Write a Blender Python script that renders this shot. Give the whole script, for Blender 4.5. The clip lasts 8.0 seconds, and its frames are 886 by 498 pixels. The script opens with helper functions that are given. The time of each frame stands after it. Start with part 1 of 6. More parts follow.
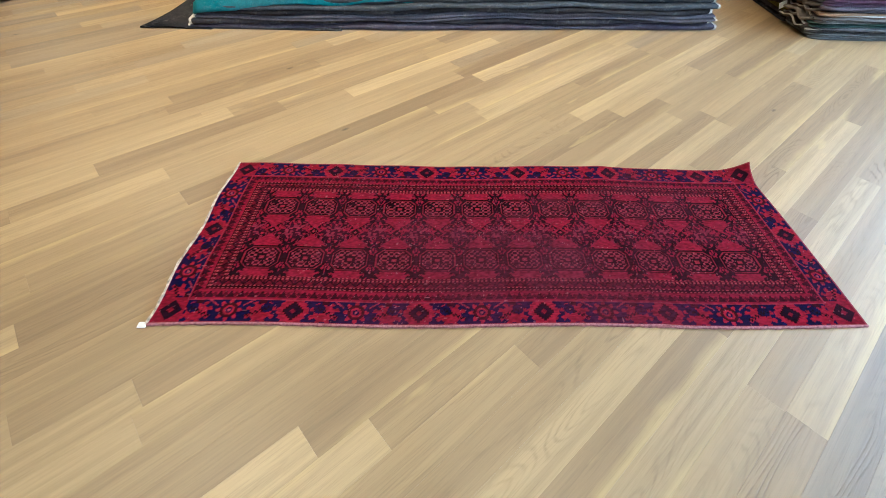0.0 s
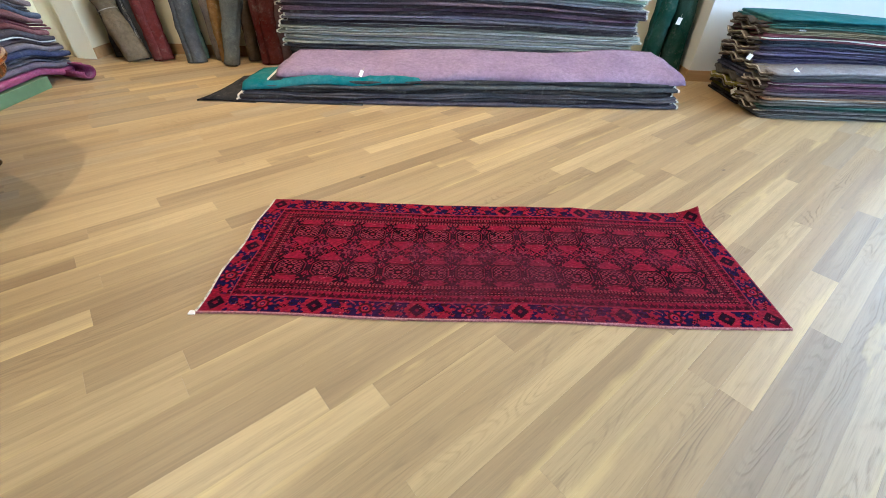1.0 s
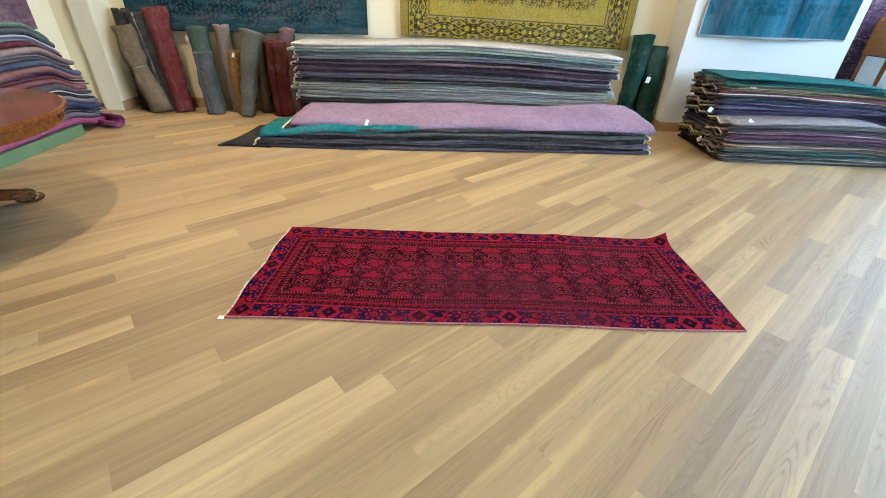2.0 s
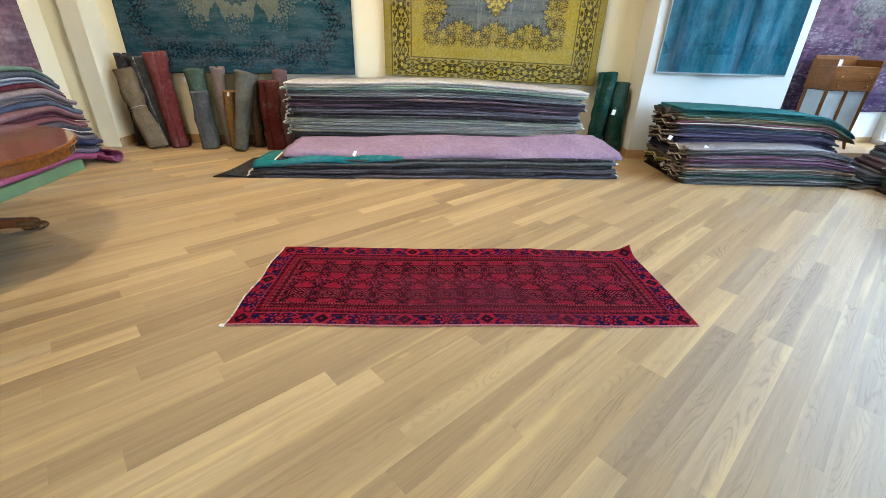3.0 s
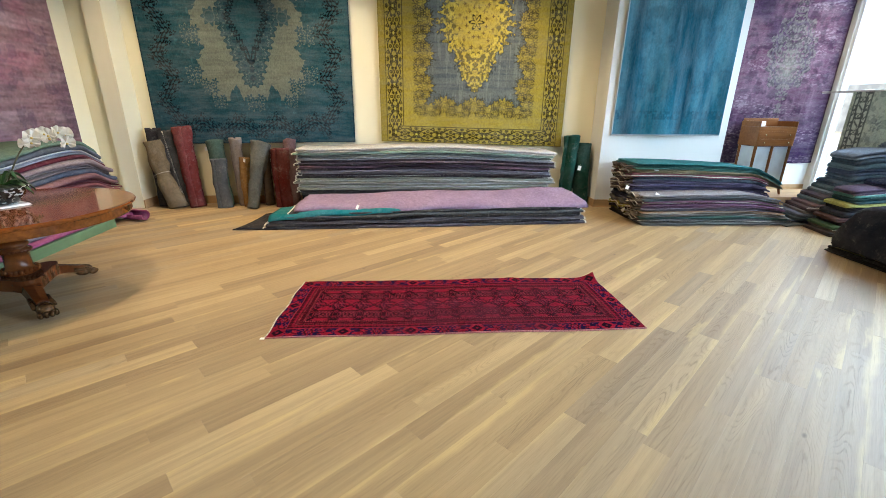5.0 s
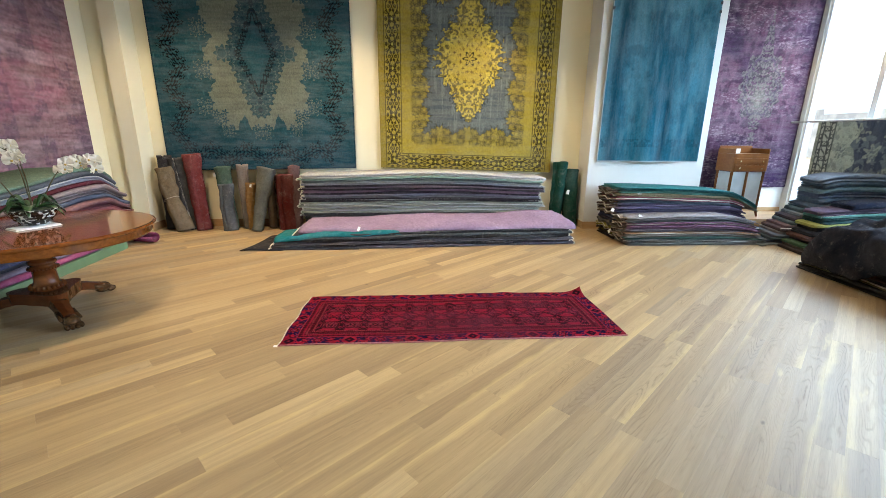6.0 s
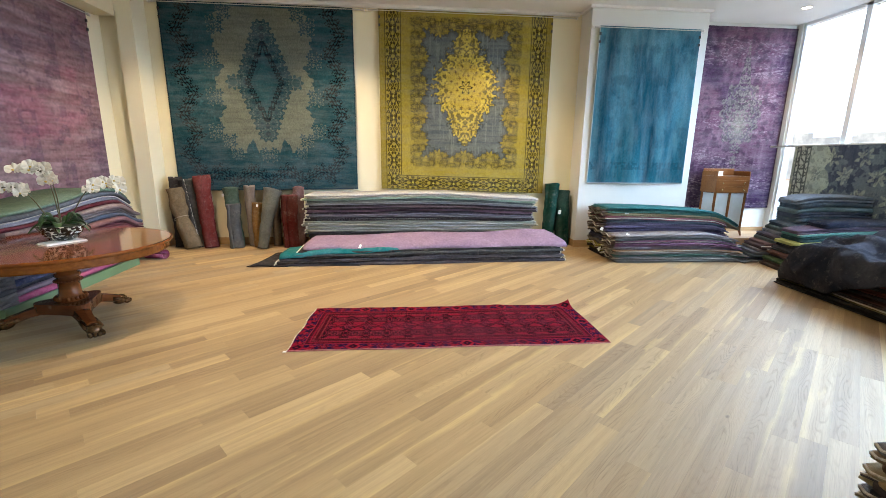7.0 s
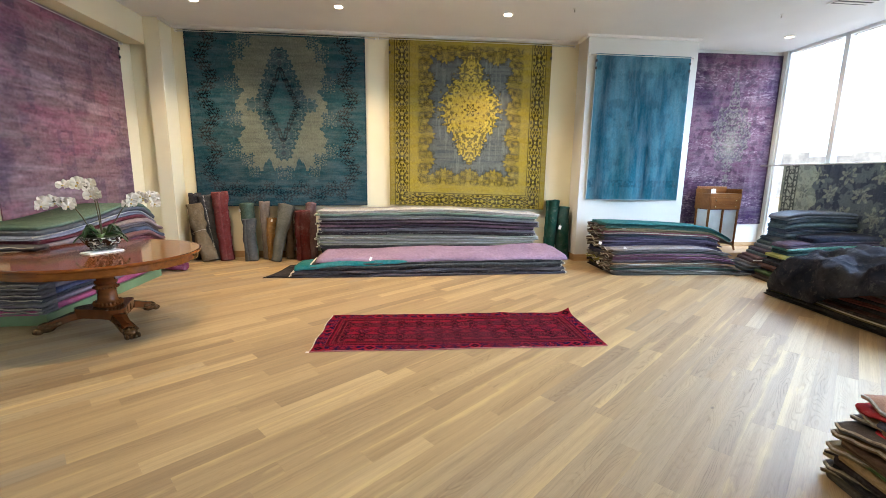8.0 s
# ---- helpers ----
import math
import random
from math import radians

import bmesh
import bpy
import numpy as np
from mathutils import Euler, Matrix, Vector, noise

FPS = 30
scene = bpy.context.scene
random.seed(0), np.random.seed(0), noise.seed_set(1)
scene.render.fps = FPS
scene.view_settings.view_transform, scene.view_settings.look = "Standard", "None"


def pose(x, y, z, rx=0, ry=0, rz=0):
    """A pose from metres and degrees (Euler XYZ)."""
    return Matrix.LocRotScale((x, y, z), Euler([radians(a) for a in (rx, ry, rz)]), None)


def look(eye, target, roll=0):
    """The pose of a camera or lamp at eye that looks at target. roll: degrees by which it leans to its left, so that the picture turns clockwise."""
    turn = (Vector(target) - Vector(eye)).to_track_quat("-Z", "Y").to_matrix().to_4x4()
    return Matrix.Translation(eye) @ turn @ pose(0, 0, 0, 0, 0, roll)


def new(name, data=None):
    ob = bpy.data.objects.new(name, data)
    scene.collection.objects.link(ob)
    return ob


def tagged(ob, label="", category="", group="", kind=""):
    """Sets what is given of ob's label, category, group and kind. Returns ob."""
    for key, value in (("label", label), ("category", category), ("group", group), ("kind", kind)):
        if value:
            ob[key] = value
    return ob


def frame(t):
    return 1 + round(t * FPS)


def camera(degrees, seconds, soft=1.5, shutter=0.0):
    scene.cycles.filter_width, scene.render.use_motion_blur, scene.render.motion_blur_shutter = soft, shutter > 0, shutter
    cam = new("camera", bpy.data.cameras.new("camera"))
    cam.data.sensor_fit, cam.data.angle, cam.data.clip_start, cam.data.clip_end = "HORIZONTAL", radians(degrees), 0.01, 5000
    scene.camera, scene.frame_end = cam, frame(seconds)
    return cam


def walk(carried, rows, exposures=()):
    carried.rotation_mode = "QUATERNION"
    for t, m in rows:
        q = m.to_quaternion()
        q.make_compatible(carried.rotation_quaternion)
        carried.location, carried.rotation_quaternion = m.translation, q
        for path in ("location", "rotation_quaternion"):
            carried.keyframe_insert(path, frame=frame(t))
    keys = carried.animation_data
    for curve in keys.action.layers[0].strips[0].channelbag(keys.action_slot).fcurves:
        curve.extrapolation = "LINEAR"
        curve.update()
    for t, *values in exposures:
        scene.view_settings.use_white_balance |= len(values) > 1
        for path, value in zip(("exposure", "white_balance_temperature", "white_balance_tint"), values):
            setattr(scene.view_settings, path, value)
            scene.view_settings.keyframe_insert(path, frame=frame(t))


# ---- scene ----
cam = camera(93.4, 8.0, soft=0.55)
PATH = [
    (0, (-0.109, 0.034, 1.343), (-0.061, 1.367, -0.147), 2.0),
    (0.5, (-0.024, -0.204, 1.379), (0.0, 1.261, 0.017), 2.1),
    (1, (-0.062, -0.429, 1.412), (-0.049, 1.145, 0.178), 2.1),
    (1.5, (-0.091, -0.618, 1.434), (-0.076, 1.035, 0.308), 2.2),
    (3, (-0.043, -1.055, 1.447), (0.039, 0.73, 0.549), 1.8),
    (3.5, (-0.105, -1.185, 1.459), (-0.003, 0.632, 0.63), 1.3),
    (4, (-0.111, -1.329, 1.475), (0.004, 0.515, 0.709), 1.0),
    (4.5, (-0.111, -1.535, 1.487), (0.015, 0.333, 0.784), 0.8),
    (6, (-0.176, -2.024, 1.512), (-0.012, -0.1, 0.989), 0.6),
    (6.5, (-0.143, -2.187, 1.517), (0.031, -0.252, 1.043), 0.7),
    (7, (-0.187, -2.322, 1.528), (-0.014, -0.376, 1.102), 0.7),
    (7.5, (-0.268, -2.505, 1.526), (-0.095, -0.55, 1.142), 0.8),
    (8, (-0.294, -2.642, 1.523), (-0.126, -0.68, 1.179), 0.8),
]
walk(cam, [(t, look(eye, target, roll)) for t, eye, target, roll in PATH],
     [(0.0, 0.58, 5500, 6), (0.5, 0.58, 5550, 7), (1.5, 0.57, 5850, 6), (3.0, 0.49, 6050, 7), (4.0, 0.47, 6300, 8), (6.0, 0.54, 6400, 9), (8.0, 0.60, 6500, 13)])

# ---- world, sun, lights ----
CEIL, LAMP_W, SKY_GLOW = 3.94, 185.0, 10.0
world = bpy.data.worlds.new("world")
scene.world = world
world.use_nodes = True
sky = world.node_tree.nodes.new("ShaderNodeTexSky")
sky.sky_type = "NISHITA"
sky.sun_disc = False
sky.sun_elevation, sky.sun_rotation = radians(48), radians(200)
world.node_tree.links.new(sky.outputs["Color"], world.node_tree.nodes["Background"].inputs["Color"])
world.node_tree.nodes["Background"].inputs["Strength"].default_value = 0.14

sun = new("sun", bpy.data.lights.new("sun", "SUN"))
sun.data.energy, sun.data.angle, sun.data.color = 2.0, radians(0.6), (1.0, 0.94, 0.85)
sun.matrix_world = look((-6, -14, 18), (0, 0, 0))


# ---- materials ----
def lin(r, g, b):
    return tuple((c / 12.92 if c <= 0.04045 else ((c + 0.055) / 1.055) ** 2.4) for c in (r / 255, g / 255, b / 255))


class Mat:
    """A node material with short ways to add nodes."""

    def __init__(self, name, rough=0.6, metal=0.0, spec=0.5):
        self.m = bpy.data.materials.new(name)
        self.m.use_nodes = True
        self.t = self.m.node_tree
        self.b = self.t.nodes["Principled BSDF"]
        self.b.inputs["Roughness"].default_value = rough
        self.b.inputs["Metallic"].default_value = metal
        self.b.inputs["Specular IOR Level"].default_value = spec

    def n(self, kind, **inputs):
        node = self.t.nodes.new("ShaderNode" + kind)
        for key, value in inputs.items():
            self.put(node, key, value)
        return node

    def put(self, node, key, value):
        sock = node.inputs[int(key[1:])] if key[0] == "i" and key[1:].isdigit() else node.inputs[key.replace("_", " ")]
        if isinstance(value, bpy.types.NodeSocket):
            self.t.links.new(value, sock)
        else:
            sock.default_value = value

    def math(self, op, a, b=0.0, c=0.0):
        node = self.t.nodes.new("ShaderNodeMath")
        node.operation = op
        for k, v in enumerate((a, b, c)[:len(node.inputs)]):
            self.put(node, "i%d" % k, v)
        return node.outputs[0]

    def vmath(self, op, a, b):
        node = self.t.nodes.new("ShaderNodeVectorMath")
        node.operation = op
        self.put(node, "i0", a), self.put(node, "i1", b)
        return node.outputs[0]

    def mix(self, fac, a, b, blend="MIX"):
        node = self.t.nodes.new("ShaderNodeMix")
        node.data_type, node.blend_type = "RGBA", blend
        for k, v in ((0, fac), (6, a), (7, b)):
            if isinstance(v, tuple) and len(v) == 3:
                v = (*v, 1.0)
            self.put(node, "i%d" % k, v)
        return node.outputs[2]

    def span(self, x, lo, hi, out_lo=0.0, out_hi=1.0):
        node = self.t.nodes.new("ShaderNodeMapRange")
        for k, v in enumerate((x, lo, hi, out_lo, out_hi)):
            self.put(node, "i%d" % k, v)
        return node.outputs[0]

    def noise(self, vec, scale, detail=3.0, rough=0.55):
        return self.n("TexNoise", Vector=vec, Scale=scale, Detail=detail, Roughness=rough).outputs["Fac"]

    def coords(self, which="Object", scale=(1, 1, 1), rot=(0, 0, 0)):
        src = self.n("NewGeometry").outputs["Position"] if which == "World" else self.n("TexCoord").outputs[which]
        node = self.n("Mapping", Vector=src)
        node.inputs["Scale"].default_value, node.inputs["Rotation"].default_value = scale, rot
        return node.outputs["Vector"]

    def bump(self, height, strength=0.3, dist=0.005):
        self.put(self.b, "Normal", self.n("Bump", Strength=strength, Distance=dist, Height=height).outputs["Normal"])

    def colour(self, value):
        self.put(self.b, "Base Color", (*value, 1.0) if isinstance(value, tuple) else value)


def plaster(name, base, rough=0.85):
    k = Mat(name, rough, spec=0.3)
    p = k.coords("World")
    big, fine = k.noise(p, 0.9, 4), k.noise(p, 60, 3)
    k.colour(k.mix(k.span(big, 0.3, 0.7), tuple(c * 0.94 for c in base), base))
    k.bump(fine, 0.12, 0.004)
    return k.m


def fabric():
    """Rug pile; the dye is the object's own colour, with fading and fuzz."""
    k = Mat("wool_pile", 0.97, spec=0.03)
    p = k.coords("World")
    info = k.n("ObjectInfo")
    shift = k.math("MULTIPLY", info.outputs["Random"], 40.0)
    q = k.vmath("ADD", p, k.n("CombineXYZ", X=shift, Y=shift, Z=shift).outputs[0])
    fade = k.span(k.noise(q, 2.2, 5, 0.65), 0.35, 0.72)
    mottle = k.span(k.noise(q, 26, 6, 0.75), 0.40, 0.68)
    fuzz = k.noise(q, 420, 2)
    base = info.outputs["Color"]
    base = k.mix(0.22, base, (0.0, 0.0, 0.0))
    faded = k.mix(0.20, k.mix(1.0, base, (1.5, 1.5, 1.5), "MULTIPLY"), (0.42, 0.40, 0.38))
    dark = k.mix(0.72, base, (0.02, 0.02, 0.025))
    c = k.mix(k.math("MULTIPLY", fade, 0.7), base, faded)
    c = k.mix(k.math("MULTIPLY", mottle, 0.42), c, dark)
    worn = k.span(k.noise(q, 11, 7, 0.8), 0.54, 0.66)
    c = k.mix(k.math("MULTIPLY", worn, 0.32), c, k.mix(0.55, base, (0.46, 0.44, 0.40)))
    c = k.mix(k.span(fuzz, 0.35, 0.65, 0.0, 0.45), c, k.mix(0.55, c, (0.0, 0.0, 0.0)))
    k.colour(c)
    k.b.inputs["Sheen Weight"].default_value = 0.0
    k.b.inputs["Sheen Roughness"].default_value = 0.5
    k.bump(k.math("ADD", fuzz, k.math("MULTIPLY", mottle, 2.0)), 0.5, 0.006)
    return k.m


def dyed(name, streak=(1, 1, 1), worn=(0.4, 0.38, 0.36), amount=0.35, sheen=0.0):
    """Patterned rug: knots dyed by the colour attribute, with wear and streaks along the weft."""
    k = Mat(name, 0.97, spec=0.03)
    a = k.n("Attribute")
    a.attribute_name = "dye"
    p = k.coords("Object", streak)
    wear = k.span(k.noise(p, 3.0, 6, 0.7), 0.42, 0.75)
    fine = k.noise(k.coords("Object", tuple(3 * v for v in streak)), 30, 4, 0.7)
    fuzz = k.noise(k.coords("Object"), 500, 2)
    c = k.mix(k.math("MULTIPLY", wear, amount), a.outputs["Color"], worn)
    c = k.mix(k.span(fine, 0.35, 0.7, 0.0, 0.45), c, k.mix(0.55, c, (0.01, 0.01, 0.015)))
    k.colour(c)
    k.b.inputs["Sheen Weight"].default_value = sheen
    k.bump(k.math("ADD", fuzz, fine), 0.4, 0.004)
    return k.m


def oak(islands=False):
    """Oiled oak boards: tone, grain and a painted-in grey window sheen by board, cathedral grain, pale sapwood streaks,
    pores.
    """
    k = Mat("oiled_oak", 0.34, spec=0.62)
    info = k.n("ObjectInfo")
    rnd = k.n("NewGeometry").outputs["Random Per Island"] if islands else info.outputs["Random"]
    p = k.coords("World", (1, 1, 1), (0, 0, radians(-PLANK_YAW)))
    hop = k.n("CombineXYZ", X=k.math("MULTIPLY", rnd, 37.0), Y=k.math("MULTIPLY", rnd, 91.0), Z=k.math("MULTIPLY", rnd, 13.0)).outputs[0]
    p = k.vmath("ADD", p, hop)

    def stretched(sx, sy):
        node = k.n("Mapping", Vector=p)
        node.inputs["Scale"].default_value = (sx, sy, 1)
        return node.outputs["Vector"]

    def lot(f, lo, hi, a=0.0, b=1.0):
        return k.span(k.math("FRACT", k.math("MULTIPLY", rnd, f)), lo, hi, a, b)

    if islands:
        shade, figure, sheen_grey = lot(17.31, 0, 1), lot(71.3, 0.35, 1.0), lot(29.9, 0.5, 1.0)
    else:
        board = k.n("SeparateColor", Color=info.outputs["Color"])
        shade, figure, sheen_grey = board.outputs[0], board.outputs[1], board.outputs[2]
    if islands:
        heart = k.span(k.noise(stretched(0.3, 8), 1.0, 1, 0.4), 0.4, 0.6, 0.2, 1.0)
    else:
        across = k.n("SeparateXYZ", Vector=k.n("TexCoord").outputs["Generated"]).outputs["Y"]
        heart = k.span(k.math("ABSOLUTE", k.math("SUBTRACT", across, lot(23.1, 0.0, 1.0, 0.25, 0.75))), 0.12, 0.40, 1.0, 0.10)
    figure = k.math("MULTIPLY", figure, heart)
    warp = k.noise(stretched(5, 34), 1.0, 3, 0.6)
    flow = k.noise(stretched(0.8, 5.5), 1.0, 2, 0.4)
    rings = k.math("PINGPONG", k.math("ADD", k.math("MULTIPLY", flow, 64.0), k.math("MULTIPLY", warp, 1.8)), 1.0)
    lines = k.math("MULTIPLY", k.span(rings, 0.52, 0.92), k.span(k.noise(stretched(14, 120), 1.0, 2, 0.6), 0.35, 0.55, 0.3, 1.0))
    pores = k.noise(stretched(6, 260), 1.0, 3, 0.7)
    streaks = k.noise(stretched(0.8, 30), 1.0, 4, 0.65)
    broad = k.noise(stretched(0.5, 9), 1.0, 3, 0.5)
    cloud = k.noise(stretched(1.6, 5.0), 1.0, 3, 0.5)
    tone = k.mix(k.span(shade, 0.0, 0.5), OAK_DEEP, OAK_A)
    tone = k.mix(k.span(shade, 0.5, 1.0), tone, OAK_PALE)
    # grey mixed in for the window's sheen on the boards
    tone = k.mix(k.math("MULTIPLY", sheen_grey, 0.6), tone, OAK_SHEEN)
    c = k.mix(k.span(streaks, 0.40, 0.60, 0.0, 0.75), tone, k.mix(0.36, tone, OAK_DARK))
    c = k.mix(k.span(broad, 0.48, 0.66, 0.0, 0.42), c, k.mix(0.5, tone, OAK_PALE))
    c = k.mix(k.math("MULTIPLY", lines, k.math("MULTIPLY", k.span(cloud, 0.38, 0.60, 0.15, 1.0), k.span(figure, 0.0, 1.0, 0.04, 0.75))), c, k.mix(0.6, c, OAK_DARK))
    if islands:
        sap = k.span(k.noise(stretched(0.4, 9), 1.0, 2, 0.4), 0.62, 0.66)
    else:
        edge = k.math("ABSOLUTE", k.math("SUBTRACT", across, lot(7.7, 0.5, 0.5001)))
        sap = k.span(k.math("ADD", edge, k.math("MULTIPLY", k.math("SUBTRACT", k.noise(stretched(1.3, 0.6), 1.0, 4, 0.55), 0.5), 1.3)), 0.80, 1.05)
    c = k.mix(k.math("MULTIPLY", sap, lot(41.7, 0.45, 0.80, 0.0, 0.42)), c, OAK_SAP)
    flame = k.math("MULTIPLY", k.span(k.noise(stretched(2.0, 10), 1.0, 3, 0.6), 0.66, 0.72), lot(11.9, 0.35, 0.55))
    c = k.mix(k.math("MULTIPLY", flame, 0.30), c, OAK_SAP)
    knot = k.n("TexVoronoi", Vector=stretched(1.1, 2.6), Scale=1.0)
    c = k.mix(k.span(knot.outputs["Distance"], 0.012, 0.035, 0.8, 0.0), c, (0.06, 0.04, 0.022))
    c = k.mix(k.span(pores, 0.50, 0.72, 0.0, 0.45), c, k.mix(0.6, c, OAK_DARK))
    k.colour(c)
    relief = k.math("MULTIPLY", lines, k.span(figure, 0.0, 1.0, 0.1, 1.0))
    k.put(k.b, "Roughness", k.span(k.math("ADD", k.math("MULTIPLY", pores, 0.5), k.math("MULTIPLY", relief, 0.5)), 0.2, 0.8, 0.42, 0.56))
    k.bump(k.math("ADD", pores, k.math("MULTIPLY", relief, -1.2)), 0.25, 0.0016)
    return k.m


def polished(name, a, b, rough=0.18, grain=(2, 30, 30)):
    k = Mat(name, rough, spec=0.34)
    p = k.coords("Object", grain)
    g = k.noise(p, 1.0, 5, 0.6)
    w = k.noise(k.coords("Object"), 5, 3)
    c = k.mix(k.span(g, 0.3, 0.7), a, b)
    k.colour(k.mix(k.span(w, 0.4, 0.8, 0, 0.4), c, tuple(v * 0.55 for v in a)))
    k.b.inputs["Coat Weight"].default_value = 0.0
    k.b.inputs["Coat Roughness"].default_value = 0.12
    k.bump(g, 0.05, 0.002)
    return k.m


def plain(name, base, rough=0.6, metal=0.0, vary=0.08, scale=20.0, spec=0.5):
    k = Mat(name, rough, metal, spec)
    g = k.noise(k.coords("Object"), scale, 4)
    k.colour(k.mix(k.span(g, 0.3, 0.7), tuple(c * (1 - vary * 2) for c in base), base))
    k.bump(g, 0.06, 0.002)
    return k.m


def glow(name, colour, strength):
    k = Mat(name)
    k.put(k.b, "Emission Color", (*colour, 1))
    k.put(k.b, "Emission Strength", strength)
    k.colour((0.8, 0.8, 0.8))
    return k.m


PLANK_YAW, PLANK_W, PLANK_U0 = 40.5, 0.1235, -0.592
OAK_DEEP, OAK_A, OAK_PALE = (0.242, 0.157, 0.077), (0.356, 0.241, 0.116), (0.475, 0.338, 0.168)
OAK_DARK, OAK_SAP, OAK_SHEEN = (0.110, 0.074, 0.038), (0.62, 0.45, 0.19), (0.30, 0.245, 0.175)
M_WALL = plaster("cream_wall_paint", (0.81, 0.75, 0.55))
M_WHITE = plaster("white_wall_paint", (0.70, 0.70, 0.665))
M_CEIL = plaster("white_ceiling_paint", (0.82, 0.81, 0.79))
M_TRIM = plain("white_gloss_paint", (0.80, 0.78, 0.74), 0.4, vary=0.03)
M_OAK, M_OAK_FAR = oak(), oak(True)
M_SKIRT = polished("oak_skirting", (0.40, 0.24, 0.11), (0.50, 0.32, 0.16), 0.4)
M_WOOL = fabric()
M_HEM = plain("tan_hem", (0.52, 0.46, 0.38), 0.95, vary=0.25, scale=60, spec=0.1)
M_EDGE = plain("undyed_selvedge", (0.72, 0.68, 0.60), 0.95, vary=0.2, scale=80, spec=0.1)
M_MAHOG = polished("polished_mahogany", (0.10, 0.028, 0.006), (0.22, 0.068, 0.013), 0.09)
M_MAHOG_D = polished("dark_carved_mahogany", (0.055, 0.015, 0.005), (0.11, 0.030, 0.008), 0.14)
M_GILT = plain("worn_gilding", (0.16, 0.075, 0.028), 0.22, 0.5, 0.40, 60)
M_STAND = polished("satinwood", (0.19, 0.070, 0.020), (0.28, 0.115, 0.035), 0.28)
M_COLUMN = polished("turned_mahogany", (0.07, 0.019, 0.005), (0.14, 0.040, 0.009), 0.16)
M_BRASS = plain("pale_brass", (0.80, 0.72, 0.52), 0.25, 0.9)
M_ALU = plain("white_aluminium", (0.84, 0.85, 0.86), 0.3, 0.0, 0.02)
M_PAPER = plain("white_paper", (0.82, 0.81, 0.79), 0.7, vary=0.03)
M_LAMP = glow("warm_lamp_glow", (1.0, 0.90, 0.74), 14.0)
M_STEEL = plain("pole_metal", (0.62, 0.60, 0.55), 0.35, 0.6)


# ---- building blocks ----
def mesh_of(name, bm, material=None, smooth=False):
    me = bpy.data.meshes.new(name)
    bmesh.ops.recalc_face_normals(bm, faces=bm.faces)
    bm.to_mesh(me)
    bm.free()
    if smooth:
        me.shade_smooth()
    if material:
        me.materials.append(material)
    return me


def part(name, bm, material, parent=None, label="", smooth=False):
    """Links a bmesh as one mesh object under a thing, in the thing's own axes."""
    ob = new(name, mesh_of(name, bm, material, smooth))
    if parent:
        ob.parent = parent
    if label:
        ob["label"] = label
    return ob


def box(bm, x0, y0, z0, x1, y1, z1, bevel=0.0):
    r = bmesh.ops.create_cube(bm, size=1.0)
    vs = r["verts"]
    for v in vs:
        v.co = Vector((x0 + (v.co.x + 0.5) * (x1 - x0), y0 + (v.co.y + 0.5) * (y1 - y0), z0 + (v.co.z + 0.5) * (z1 - z0)))
    if bevel:
        es = list({e for v in vs for e in v.link_edges})
        bmesh.ops.bevel(bm, geom=es, offset=bevel, segments=2, profile=0.6, affect="EDGES")
    return bm


def boxed(*a, **k):
    return box(bmesh.new(), *a, **k)


def rod(bm, a, b, r0, r1=None, n=12):
    """A round bar from a to b."""
    a, b = Vector(a), Vector(b)
    turn = (b - a).to_track_quat("Z", "Y").to_matrix().to_4x4()
    bmesh.ops.create_cone(bm, cap_ends=True, segments=n, radius1=r0, radius2=r0 if r1 is None else r1, depth=(b - a).length,
                          matrix=Matrix.Translation((a + b) / 2) @ turn)
    return bm


def lathe(bm, profile, n=40):
    """Turns (radius, height) pairs round z."""
    rings = []
    for r, z in profile:
        rings.append([bm.verts.new((r * math.cos(2 * math.pi * k / n), r * math.sin(2 * math.pi * k / n), z)) for k in range(n)])
    for a, b in zip(rings, rings[1:]):
        for k in range(n):
            bm.faces.new((a[k], a[(k + 1) % n], b[(k + 1) % n], b[k]))
    bm.faces.new(rings[0][::-1])
    bm.faces.new(rings[-1])
    return bm


def structure(name, bm, material, label, category):
    return tagged(part(name, bm, material), label, category, kind="structure")


def empty(name, m, label, category, group="", kind=""):
    ob = new(name)
    ob.empty_display_size = 0.1
    ob.matrix_world = m
    return tagged(ob, label, category, group, kind)


# ---- the room ----
XL, XP, XR, YB, YBACK = -4.75, -4.47, 6.87, 5.20, -6.0
structure("wall_back", boxed(-4.23, YB, 0, 2.80, YB + 0.2, CEIL), M_WALL, "cream painted plaster wall behind hanging rugs", "wall")
structure("wall_left", boxed(XL - 0.2, YBACK, 0, XL, 4.93, CEIL), M_WALL, "cream painted side wall with a hanging rug", "wall")
structure("wall_left_return", boxed(XL - 0.2, 4.93, 0, XP, YB + 0.2, CEIL), M_WALL, "cream painted return of the side wall", "wall")
structure("pillar_left", boxed(XP, 4.84, 0, -4.23, YB + 0.2, CEIL, 0.004), M_WALL, "square cream plastered corner pillar", "pillar")
structure("beam_left", boxed(XL, YBACK, 3.52, XP, 4.84, CEIL, 0.004), M_WALL, "cream plastered downstand beam along the side wall", "beam")
structure("pillar_right", boxed(2.80, 4.78, 0, 4.80, YB + 0.5, CEIL, 0.004), M_WHITE, "white plastered projecting wall pier", "pillar")
structure("wall_alcove", boxed(4.80, 5.32, 0, XR + 0.2, 5.52, CEIL), M_WHITE, "white plaster wall beside the window", "wall")
structure("wall_front", boxed(XL - 0.2, YBACK - 0.2, 0, XR + 0.2, YBACK, CEIL), M_WALL, "cream plaster wall closing the showroom", "wall")
